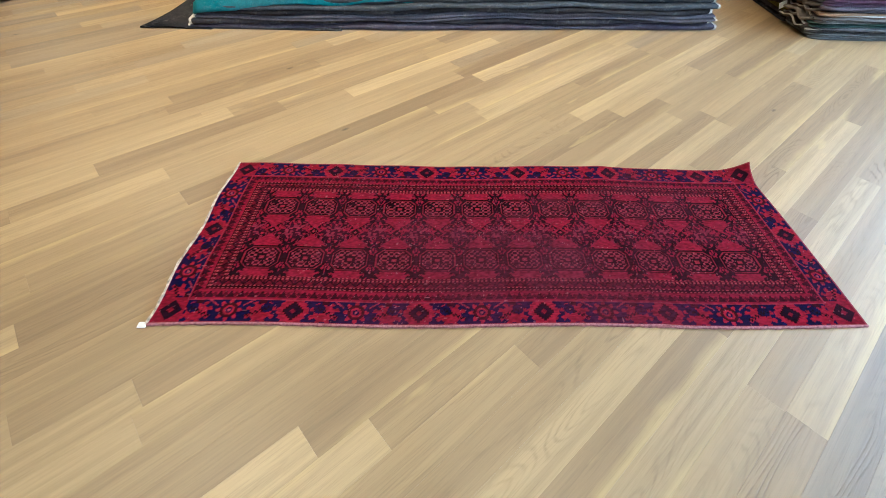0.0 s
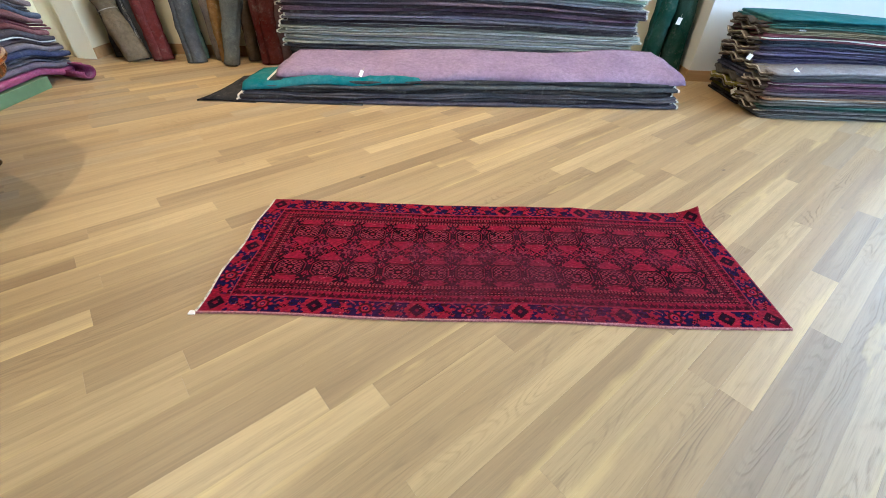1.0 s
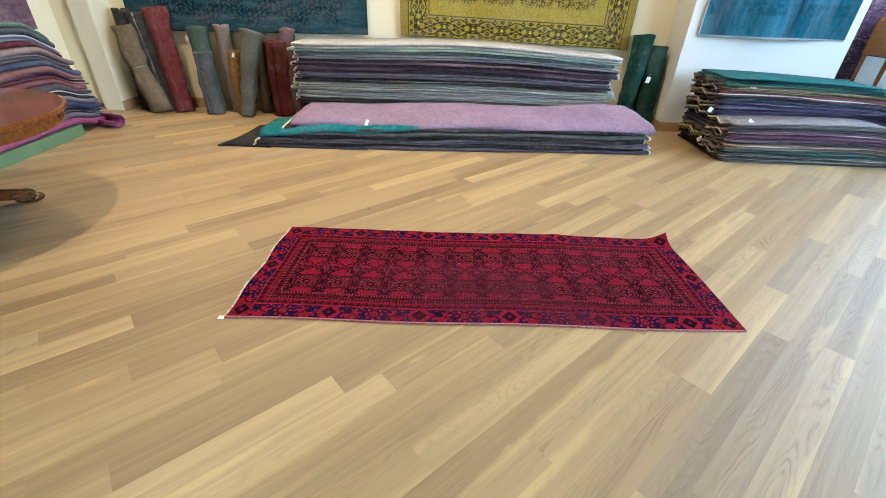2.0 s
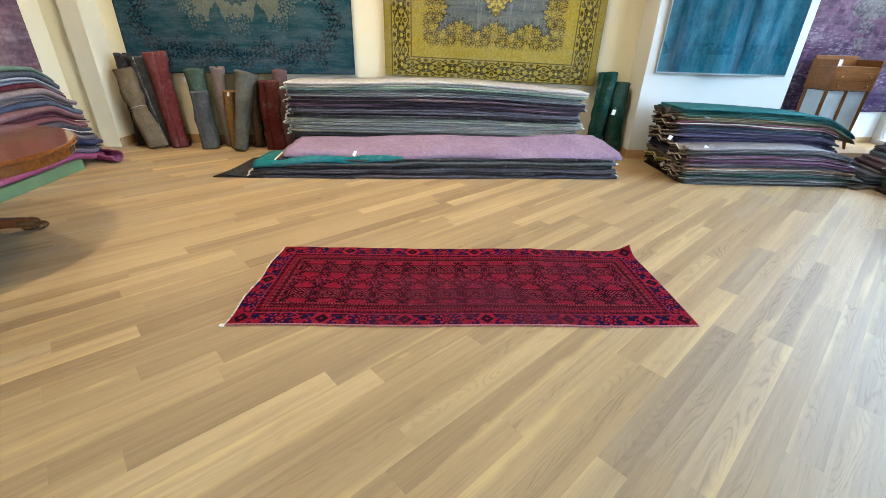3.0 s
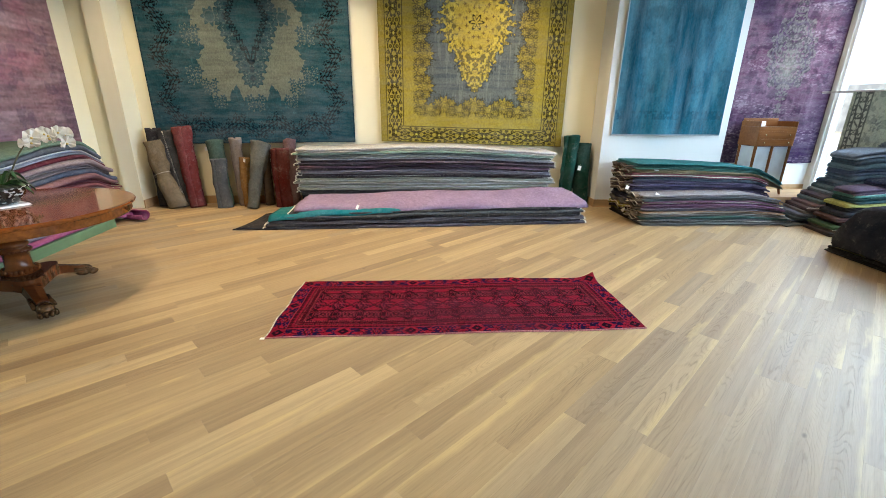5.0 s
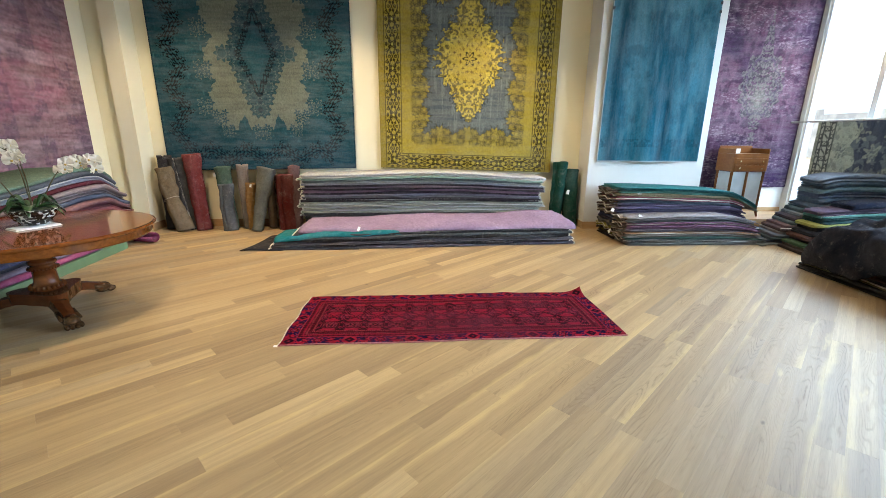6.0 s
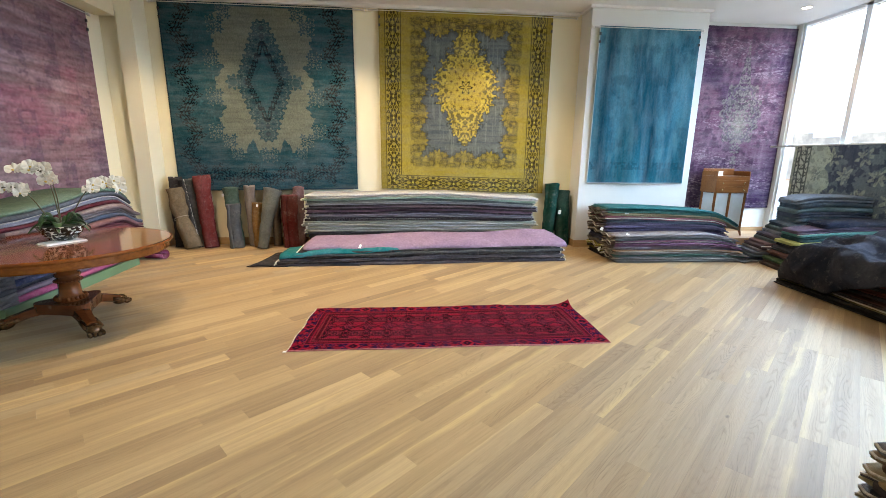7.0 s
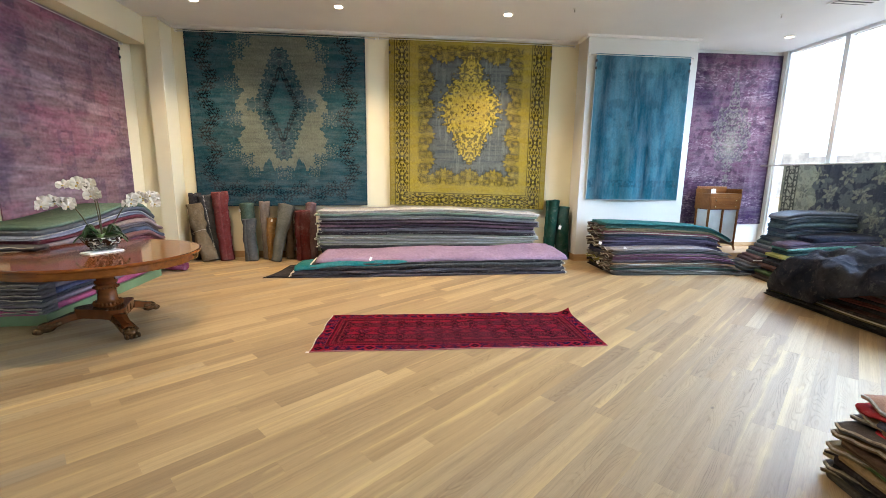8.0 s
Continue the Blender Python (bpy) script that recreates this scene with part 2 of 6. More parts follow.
structure("ceiling", boxed(XL - 0.2, YBACK - 0.2, CEIL, XR + 0.2, YB + 0.6, CEIL + 0.15), M_CEIL, "smooth white plaster ceiling with recessed lamps", "ceiling")
structure("platform", boxed(4.80, 4.55, 0.0, XR, 5.32, 0.19, 0.004), M_SKIRT, "low raised floor step beside the window", "platform")
structure("floor_slab", boxed(XL - 0.2, YBACK - 0.2, -0.2, XR + 0.2, YB + 0.5, -0.016), M_SKIRT, "dark base under the oak boards", "floor")

bm = box(bmesh.new(), -4.19, YB - 0.05, CEIL - 0.04, 2.755, YB, CEIL)
box(bm, -4.19, YB - 0.03, CEIL - 0.055, 2.755, YB, CEIL - 0.04)
structure("trim_back", bm, M_TRIM, "white painted cornice strip under the ceiling", "cornice")
bm = box(bmesh.new(), 2.755, 4.735, CEIL - 0.04, 4.83, 4.78, CEIL)
box(bm, 2.755, 4.78, CEIL - 0.04, 2.80, YB - 0.05, CEIL)
structure("trim_pier", bm, M_TRIM, "white painted cornice strip round the pier", "cornice")
structure("trim_pillar", boxed(-4.23, 4.81, CEIL - 0.04, -4.19, YB, CEIL), M_TRIM, "white painted cornice strip on the pillar", "cornice")
for nm, args in (("baseboard_back", (-4.23, YB - 0.018, 0, 2.80, YB, 0.12)), ("baseboard_pillar", (-4.23, 4.84, 0, -4.212, YB - 0.018, 0.12)),
                 ("baseboard_pier", (2.782, 4.78, 0, 2.80, YB - 0.018, 0.12)), ("baseboard_pier_front", (2.782, 4.762, 0, 4.80, 4.78, 0.12)),
                 ("baseboard_alcove", (4.80, 5.302, 0.19, XR, 5.32, 0.27)), ("baseboard_left", (XL, YBACK, 0, XL + 0.018, 4.93, 0.12))):
    structure(nm, boxed(*args, bevel=0.003), M_SKIRT, "low oak skirting board", "skirting")

# window wall along the right side
WIN_Y = [5.20, 4.12, 2.40, 0.55, -1.10, -2.75, -4.40]
structure("wall_right", boxed(XR, YBACK, 0, XR + 0.2, -4.46, CEIL), M_WHITE, "white plaster wall beyond the window", "wall")
structure("wall_right_sill", boxed(XR, -4.46, 0, XR + 0.2, 5.32, 0.22), M_WHITE, "white low sill wall under the glazing", "wall")
structure("wall_right_corner", boxed(XR, 5.20, 0.22, XR + 0.2, 5.32, CEIL), M_WHITE, "narrow white plaster reveal beside the glazing", "wall")
window = empty("window_1", pose(XR, 0, 0), "full-height glazed window wall with white aluminium mullions", "window", kind="structure")
M_GLASS = Mat("window_glass", 0.0)
M_GLASS.b.inputs["Transmission Weight"].default_value = 1.0
M_GLASS.b.inputs["IOR"].default_value = 1.02
for y in WIN_Y:
    part("mullion", boxed(0.03, y - 0.045, 0.22, 0.15, y + 0.045, CEIL, 0.006), M_ALU, window)
part("window_head", boxed(0.03, -4.4, CEIL - 0.05, 0.15, 5.2, CEIL), M_ALU, window)
part("window_sill", boxed(-0.03, -4.4, 0.22, 0.15, 5.2, 0.26), M_ALU, window)
for y1, y0 in zip(WIN_Y, WIN_Y[1:]):
    g = part("pane", boxed(0.08, y0 + 0.04, 0.26, 0.088, y1 - 0.04, CEIL - 0.05), M_GLASS.m, window)
    g.visible_shadow = False

# bright hazy sky and far roofs outside the window
k = Mat("hazy_outdoors", 1.0, spec=0.0)
zz = k.n("SeparateXYZ", Vector=k.coords("World")).outputs["Z"]
yy = k.n("SeparateXYZ", Vector=k.coords("World")).outputs["Y"]
roof = k.math("ADD", 2.2, k.math("MULTIPLY", k.n("TexWhiteNoise", Vector=k.n("CombineXYZ", X=k.math("FLOOR", k.math("MULTIPLY", yy, 0.23))).outputs[0]).outputs["Value"], 3.0))
far = k.span(k.math("SUBTRACT", zz, roof), -0.1, 0.3)
trees = k.noise(k.coords("World"), 0.7, 4, 0.6)
hue = k.mix(far, k.mix(k.span(trees, 0.4, 0.6), (0.055, 0.058, 0.060), (0.085, 0.088, 0.086)), (0.56, 0.76, 1.0))
k.colour((0.0, 0.0, 0.0))
k.put(k.b, "Emission Color", hue)
k.put(k.b, "Emission Strength", SKY_GLOW)
bm = bmesh.new()
bm.faces.new([bm.verts.new(c) for c in ((42, -60, -12), (42, 75, -12), (42, 75, 55), (42, -60, 55))])
tagged(part("backdrop", bm, k.m), "bright hazy daylight over distant pale roofs", "backdrop", kind="structure")
structure("ground", boxed(XR + 0.21, -60, -0.5, 42, 75, -0.3), M_SKIRT, "ground outside the window", "ground")

# ---- ceiling fittings ----
# sixth set from the table's shadow; last two unseen, added to light the floor
LAMPS = [(-3.33, 4.08, 1.3), (-1.30, 4.08, 1.55), (1.22, 4.08, 1.6), (4.11, 3.1, 0.5), (6.19, 4.47, 0.4), (-2.25, 1.15, 1.3), (0.9, 0.9, 0.75), (-0.4, -1.6, 0.12)]
for x, y, power in LAMPS:
    d = empty("downlight", pose(x, y, CEIL), "round recessed warm ceiling downlight", "downlight", "ceiling downlights")
    bm = bmesh.new()
    lathe(bm, [(0.055, -0.001), (0.085, -0.001), (0.088, -0.008), (0.074, -0.010), (0.057, -0.004)], 28)
    part("rim", bm, M_TRIM, d)
    bm = bmesh.new()
    bmesh.ops.create_circle(bm, cap_ends=True, segments=24, radius=0.056, matrix=pose(0, 0, -0.006, 180))
    part("lens", bm, M_LAMP, d, "glowing warm lens")
    s = new("downlight_beam", bpy.data.lights.new("downlight_beam", "SPOT"))
    s.data.energy, s.data.color, s.data.shadow_soft_size = LAMP_W * power, (1.0, 0.77, 0.50), 0.035
    s.data.spot_size, s.data.spot_blend = radians(112 if y > 4 else 106), 1.0
    s.matrix_world = pose(x, y, CEIL - 0.03)


# ---- rugs in piles ----
def rug_colour(ob, c):
    ob.color = (*c, 1.0)
    return ob


def folded_rug(m, x0, x1, depth, low, high, colour, label, group, front=0.0, flip=False, seed=0, category="folded rug", edge=True, stations=36, hem=False):
    """A rug folded double, lying along local x with its front at local y = front. low(x), high(x): under and upper side."""
    rng = random.Random(seed)
    ph = [rng.uniform(0, 6.28) for _ in range(4)]
    rows, strip = [], []
    tip = 0.55 * (high(x0) - low(x0))
    ends = (0.0, 0.12, 0.45, 1.0)
    spots = [x0 + tip * q for q in ends] + [x0 + tip + (x1 - x0 - 2 * tip) * k / stations for k in range(1, stations)] + [x1 - tip * q for q in ends[::-1]]
    stations = len(spots) - 1
    for x in spots:
        a, b = low(x), high(x)
        near = min(x - x0, x1 - x)
        q = min(1.0, near / tip)
        slim = 0.62 + 0.38 * math.sqrt(max(0.0, 1 - (1 - q) ** 2))
        a, b = (a + b) / 2 - (b - a) / 2 * slim - 0.10 * (b - a) * (1 - q), (a + b) / 2 + (b - a) / 2 * slim - 0.10 * (b - a) * (1 - q)
        t = b - a
        wob = 0.014 * math.sin(2.1 * x + ph[0]) + 0.007 * math.sin(6.3 * x + ph[1]) + 0.035 * max(0.0, 1 - near / 0.05) ** 2
        f = front + wob
        g = t * (0.13 + 0.04 * math.sin(3.0 * x + ph[2]))
        mid = a + t * (0.5 + 0.06 * math.sin(1.7 * x + ph[3]))
        r = t * 0.5
        sec = [(depth, a)]
        if flip:
            lap = 0.02 + 0.012 * math.sin(1.3 * x + ph[2])
            e = min(0.010, t * 0.22)
            sec += [(f + e, a), (f, a + e), (f, mid - g - e * 0.6), (f + e, mid - g), (depth - r, mid - g), (depth - r, mid + g),
                    (f + lap + e, mid + g), (f + lap, mid + g + e * 0.6), (f + lap, b - e), (f + lap + e, b), (depth, b)]
            strip.append((f + lap, b, e, x))
        else:
            sec += [(f + r - r * math.sin(q) * 1.0, (a + b) / 2 - r * math.cos(q)) for q in (0.0, 0.5, 1.0, 1.57, 2.14, 2.64, 3.14)]
            sec += [(depth, b), (depth, mid + g), (f + r * 0.9, mid + g * 0.7), (f + r * 0.9, mid - g * 0.7), (depth, mid - g)]
            strip.append((f + r, b, r, x))
        rows.append([(x, d, z) for d, z in sec])
    n = len(rows[0])
    verts = [v for row in rows for v in row]
    faces = [(k * n + i, k * n + (i + 1) % n, (k + 1) * n + (i + 1) % n, (k + 1) * n + i) for k in range(stations) for i in range(n)]
    faces += [tuple(range(n))[::-1], tuple(stations * n + i for i in range(n))]
    me = bpy.data.meshes.new("folded_rug")
    me.from_pydata(verts, [], faces)
    me.shade_smooth()
    me.polygons[len(faces) - 1].use_smooth = me.polygons[len(faces) - 2].use_smooth = False
    bm = bmesh.new()
    bm.from_mesh(me)
    bmesh.ops.recalc_face_normals(bm, faces=bm.faces)
    bm.to_mesh(me)
    bm.free()
    me.materials.append(M_WOOL)
    ob = new("folded_rug", me)
    ob.matrix_world = m
    rug_colour(ob, colour)
    tagged(ob, label, category, group)
    if edge:
        bm = bmesh.new()
        prev = None
        for f, b, e, x in strip:
            now = [bm.verts.new(c) for c in ((x, f + e * 0.15 - 0.005, b - e * 0.5 - 0.006), (x, f + e * 0.2 - 0.003, b + 0.001), (x, f + e + 0.008, b + 0.002), (x, f + e, b - e * 0.5))]
            if prev:
                for i in range(4):
                    bm.faces.new((prev[i], prev[(i + 1) % 4], now[(i + 1) % 4], now[i]))
            prev = now
        part("selvedge", bm, M_EDGE, ob, "pale undyed selvedge")
    if hem:
        for row, out in ((rows[2], -1), (rows[-3], 1)):
            bm = bmesh.new()
            prev = None
            arc = row[0:9]
            mid = sum((Vector(p) for p in arc[1:8]), Vector()) / 7
            for p in arc:
                away = (Vector(p) - mid)
                away.x = 0
                away = away.normalized() * 0.0035
                now = [bm.verts.new(Vector(p) + away + Vector((dx, 0, 0))) for dx in (out * 0.016, -out * 0.008)] + [bm.verts.new(Vector(p) - away * 0.8 + Vector((dx, 0, 0))) for dx in (-out * 0.008, out * 0.016)]
                if prev:
                    for i in range(4):
                        bm.faces.new((prev[i], prev[(i + 1) % 4], now[(i + 1) % 4], now[i]))
                prev = now
            part("end_hem", bm, M_EDGE, ob, "pale bound end of the rug")
    return ob


WAVE = 0.0075


def wave(x, ph):
    return 0.5 * math.sin(2.3 * x + ph) + 0.35 * math.sin(5.7 * x + 2.1 * ph) + 0.22 * math.sin(11.3 * x + 3.7 * ph)


def pile(m, layers, height, x0, x1, depth, group, where, seed=0, base=None, steps=36, amp=WAVE, hem=False):
    """Layers, from the bottom: (rgb, share of height, dx0, dx1, front, flip, edge, word)."""
    total = sum(l[1] for l in layers)
    cum = 0.0
    base = base or (lambda x: 0.0)
    for i, (rgb, share, dx0, dx1, front, flip, edge, word) in enumerate(layers):
        a, b = cum / total, (cum + share) / total
        cum += share
        ph = random.Random(seed * 100 + i).uniform(0, 6)
        nxt = random.Random(seed * 100 + i + 1).uniform(0, 6)
        last = i == len(layers) - 1
        low = lambda x, a=a, ph=ph, i=i: base(x) + height(x) * a + (amp * wave(x, ph) if i else 0) + 0.0022
        high = lambda x, b=b, ph=nxt, last=last: base(x) + height(x) * b + (0 if last else amp * wave(x, ph)) - 0.0022
        folded_rug(m, x0 + dx0, x1 + dx1, depth, low, high, lin(*rgb), "%s folded rug %s" % (word, where), group, front, flip, seed * 37 + i, edge=edge, stations=steps, hem=hem)


def jit(seed, n, amount):
    rng = random.Random(seed)
    return [rng.uniform(-amount, amount) for _ in range(n)]


# main pile against the back wall
def h_main(x):
    return 0.62 + 0.05 * math.exp(-((x - 0.1) / 1.1) ** 2) - 0.035 * max(0, x - 0.9)

TALL = [("dark grey", (58, 56, 60), .8, 0), ("dark grey", (64, 62, 66), .8, 1), ("sage grey", (122, 122, 110), .9, 1), ("cream grey", (168, 164, 148), .7, 1), ("grey", (116, 118, 108), .9, 1),
        ("cream grey", (176, 172, 156), .7, 1), ("grey", (104, 106, 100), .9, 1), ("cream grey", (160, 156, 140), .7, 1), ("sage grey", (112, 114, 104), .9, 1), ("charcoal", (52, 48, 50), 1.0, 1),
        ("dark plum grey", (62, 54, 60), .8, 0), ("slate grey", (88, 86, 92), 1.0, 1), ("slate violet", (96, 90, 102), .9, 1), ("dark plum", (44, 36, 44), 1.1, 0), ("dusky plum", (92, 72, 86), .9, 0),
        ("dark plum", (42, 34, 42), 1.0, 1), ("dusky plum", (88, 74, 84), .8, 0), ("charcoal plum", (48, 42, 50), .9, 1), ("blue grey", (104, 106, 112), .8, 1), ("silver grey", (126, 128, 126), .8, 1),
        ("sage grey", (72, 82, 82), 1.0, 0), ("sage green", (112, 134, 122), 1.0, 1), ("cream grey", (160, 156, 138), .9, 1), ("cream beige", (206, 198, 178), 1.1, 1)]
ja, jb, jc = jit(3, 30, 0.060), jit(4, 30, 0.05), jit(5, 30, 0.022)
pile(pose(0, 4.38, 0), [(tuple(min(205, int(v * (1.42 if v > 70 else 1.30))) for v in c), s, ja[i], jb[i], jc[i] * 0.5 + (0.0 if i % 2 == 0 else 0.010), i in (10, 14), i in (3, 9), word) for i, (word, c, s, e) in enumerate(TALL)], h_main, -1.78, 1.93, 0.70,
     "rugs in the tall grey pile", "in a tall pile by the wall", 1, base=lambda x: 0.31, hem=True)
# hidden lower rugs of the tall pile
pile(pose(0, 4.40, 0), [((60, 58, 62), 1, 0, 0, 0, False, False, "dark grey") for i in range(6)], lambda x: 0.31, -1.75, 1.9, 0.68, "rugs in the tall grey pile",
     "at the foot of a tall pile", 2, steps=12)

# low dark pile in front of it
low_tones = [((84, 78, 92), 1.0), ((50, 48, 54), 1.0), ((92, 90, 100), 1.0), ((40, 38, 42), 1.1), ((74, 80, 86), 1.0), ((44, 46, 52), 1.0)]
pile(pose(0, 3.62, 0, 0, 0, 2.5), [(c, s, [0, .02, .06, .1, .2, .3][i], [0, -.05, -.01, -.06, -.02, -.05][i], [0, .03, .015, .05, .04, .09][i], i == 2, False, "dark slate") for i, (c, s) in enumerate(low_tones)],
     lambda x: 0.205 + 0.015 * math.sin(x), -2.05, 2.25, 0.66, "rugs in the low dark pile", "in a low pile on the oak floor", 3, amp=0.013, hem=True)

# purple and teal rugs laid over the low pile
def draped(name, nx, ny, point, thick, colour, label, category="rug", group="", edge=True):
    """A thick soft sheet: point(u, v) gives the upper side, u and v from 0 to 1."""
    bm = bmesh.new()
    top = [[bm.verts.new(point(i / nx, j / ny)) for i in range(nx + 1)] for j in range(ny + 1)]
    bm.verts.ensure_lookup_table()
    faces = [bm.faces.new((top[j][i], top[j][i + 1], top[j + 1][i + 1], top[j + 1][i])) for j in range(ny) for i in range(nx)]
    bm.normal_update()
    low = {}
    for row in top:
        for v in row:
            low[v] = bm.verts.new(v.co - v.normal * thick)
    rim = [top[0][i] for i in range(nx + 1)] + [top[j][nx] for j in range(1, ny + 1)] + [top[ny][i] for i in range(nx - 1, -1, -1)] + [top[j][0] for j in range(ny - 1, 0, -1)]
    for f in faces:
        bm.faces.new([low[v] for v in f.verts][::-1])
    for a, b in zip(rim, rim[1:] + rim[:1]):
        bm.faces.new((a, low[a], low[b], b))
    line = [(v.co.copy(), low[v].co.copy()) for v in rim]
    ob = rug_colour(part(name, bm, M_WOOL, smooth=True), colour)
    tagged(ob, label, category, group)
    if edge:
        bm = bmesh.new()
        ring = []
        mid = sum((a for a, b in line), Vector()) / len(line)
        for a, b in line:
            c = (a + b) / 2
            o = (c - mid)
            o.z = 0
            o = o.normalized() * 0.004
            ring.append([bm.verts.new(q) for q in (c + (a - c) * 0.95 + o, c + (b - c) * 0.95 + o, c + (b - c) * 0.6 - o, c + (a - c) * 0.6 - o)])
        for a, b in zip(ring, ring[1:] + ring[:1]):
            for i in range(4):
                bm.faces.new((a[i], a[(i + 1) % 4], b[(i + 1) % 4], b[i]))
        part("selvedge", bm, M_EDGE, ob, "pale undyed selvedge")
    return ob


def purple(u, v):
    x = -1.68 + 3.87 * u + (0.06 - 0.16 * u) * v
    y = 3.70 + 0.66 * v + 0.12 * u * (1 - v) + 0.015 * math.sin(5 * x)
    z = 0.255 + (0.05 + 0.085 * u) * v ** 0.8 + 0.012 * math.sin(3.2 * x + 2 * v) + 0.004 * math.sin(9 * x) + 0.010 * noise.noise((2.5 * x, 5 * v, 1))
    if v < 0.16:
        z -= 0.050 * (1 - v / 0.16) ** 2
    return (x + 0.10 * (1 - v) * u ** 6, y, z)

draped("laid_rug", 60, 14, purple, 0.022, lin(166, 140, 168), "faded lilac overdyed rug laid over a dark pile", group="rugs in the low dark pile", edge=False)


def teal(u, v):
    x = -1.98 + 1.7 * u
    y = 3.565 + 0.62 * v + 0.13 * u
    z = 0.222 - 0.07 * (1 - u) ** 3 + 0.018 * math.exp(-((u - 0.3) / 0.08) ** 2) + 0.010 * math.sin(9 * x + 3 * v) + 0.035 * (0.25 - abs(noise.noise((3 * x, 3 * y, 4))))
    if v < 0.15:
        z -= 0.05 * (1 - v / 0.15) ** 2
    return (x, y, z)

draped("laid_rug", 40, 10, teal, 0.018, lin(8, 124, 132), "bright teal rug folded over a dark pile", group="rugs in the low dark pile", edge=False)
draped("laid_rug", 10, 8, lambda u, v: (-2.42 + 0.55 * u + 0.25 * v, 3.54 + 0.55 * v, 0.014 + 0.012 * math.sin(5 * u) + 0.07 * v * v), 0.012, lin(42, 42, 48),
       "charcoal rug corner lying on the oak floor", group="rugs in the low dark pile", edge=False)
draped("laid_rug", 30, 3, lambda u, v: (-2.0 + 1.15 * u, 3.555 + 0.10 * v, 0.012), 0.009, lin(38, 38, 44), "thin black underlay on the oak floor",
       group="rugs in the low dark pile", edge=False)

# two piles beside the pier
back2 = [((60, 52, 50), 1.0), ((126, 120, 50), .7), ((70, 78, 92), 1), ((92, 90, 112), 1), ((64, 74, 92), 1), ((98, 98, 122), .9), ((84, 92, 110), 1), ((96, 88, 122), 1), ((104, 96, 126), 1),
         ((120, 110, 140), .9), ((80, 92, 110), .9), ((150, 88, 100), .9), ((150, 138, 110), .8), ((70, 138, 130), .9), ((40, 150, 156), .9)]
back2[-2:] = [((64, 120, 112), .8), ((44, 116, 120), .8)]
wb = ["dark brown", "olive yellow", "slate", "grey violet", "slate blue", "grey violet", "slate blue", "dusty violet", "dusty violet", "pale violet", "blue grey", "dusty rose", "tan", "sea green", "turquoise"]
j1, j2 = jit(21, 20, 0.05), jit(22, 20, 0.04)
back2, wb = [(tuple(int(v * q) for v in c), t / 2) for c, t in back2 for q in (0.94, 1.08)], [w for w in wb for _ in (0, 1)]
j1, j2 = jit(21, 40, 0.05), jit(22, 40, 0.04)
pile(pose(0, 4.02, 0, 0, 0, -1), [(c, s, j1[i] * 0.5, j2[i] + (0.12 if i > 23 else -0.005 * i), (0.03 if i > 25 else 0.008 * (i % 3)), i % 3 != 2, i % 9 == 4, wb[i]) for i, (c, s) in enumerate(back2)],
     lambda x: 0.80 - 0.035 * max(0, x - 3.3) ** 1.5 - 0.5 * max(0, x - 4.75) ** 1.3, 2.98, 5.10, 0.62, "rugs in the violet pile", "in a pile beside the white pier", 5)
front2 = [((126, 126, 122), 1), ((112, 112, 112), 1), ((84, 120, 112), .8), ((140, 136, 130), .9), ((176, 140, 110), .9), ((122, 112, 122), 1), ((132, 92, 120), 1.1), ((120, 84, 108), 1), ((110, 116, 118), 1), ((150, 146, 150), 1)]
wf = ["grey", "grey", "sea green", "pale grey", "terracotta beige", "grey mauve", "faded plum", "faded plum", "blue grey", "pale grey lilac"]
front2, wf = [(tuple(int(v * q) for v in c), t / 2) for c, t in front2 for q in (0.92, 1.05)], [w for w in wf for _ in (0, 1)]
pile(pose(0, 3.64, 0, 0, 0, -1), [(c, s, j2[i] * 0.5, j1[i] + 0.16 - 0.015 * i, 0.009 * (i % 3), i % 2 == 0, i % 6 == 2, wf[i]) for i, (c, s) in enumerate(front2)],
     lambda x: 0.41 + 0.03 * math.sin(1.4 * (x - 2.9)) - 0.22 * max(0, x - 4.45) ** 1.4, 2.96, 5.02, 0.34, "rugs in the low faded pile", "in a low pile on the floor", 6)


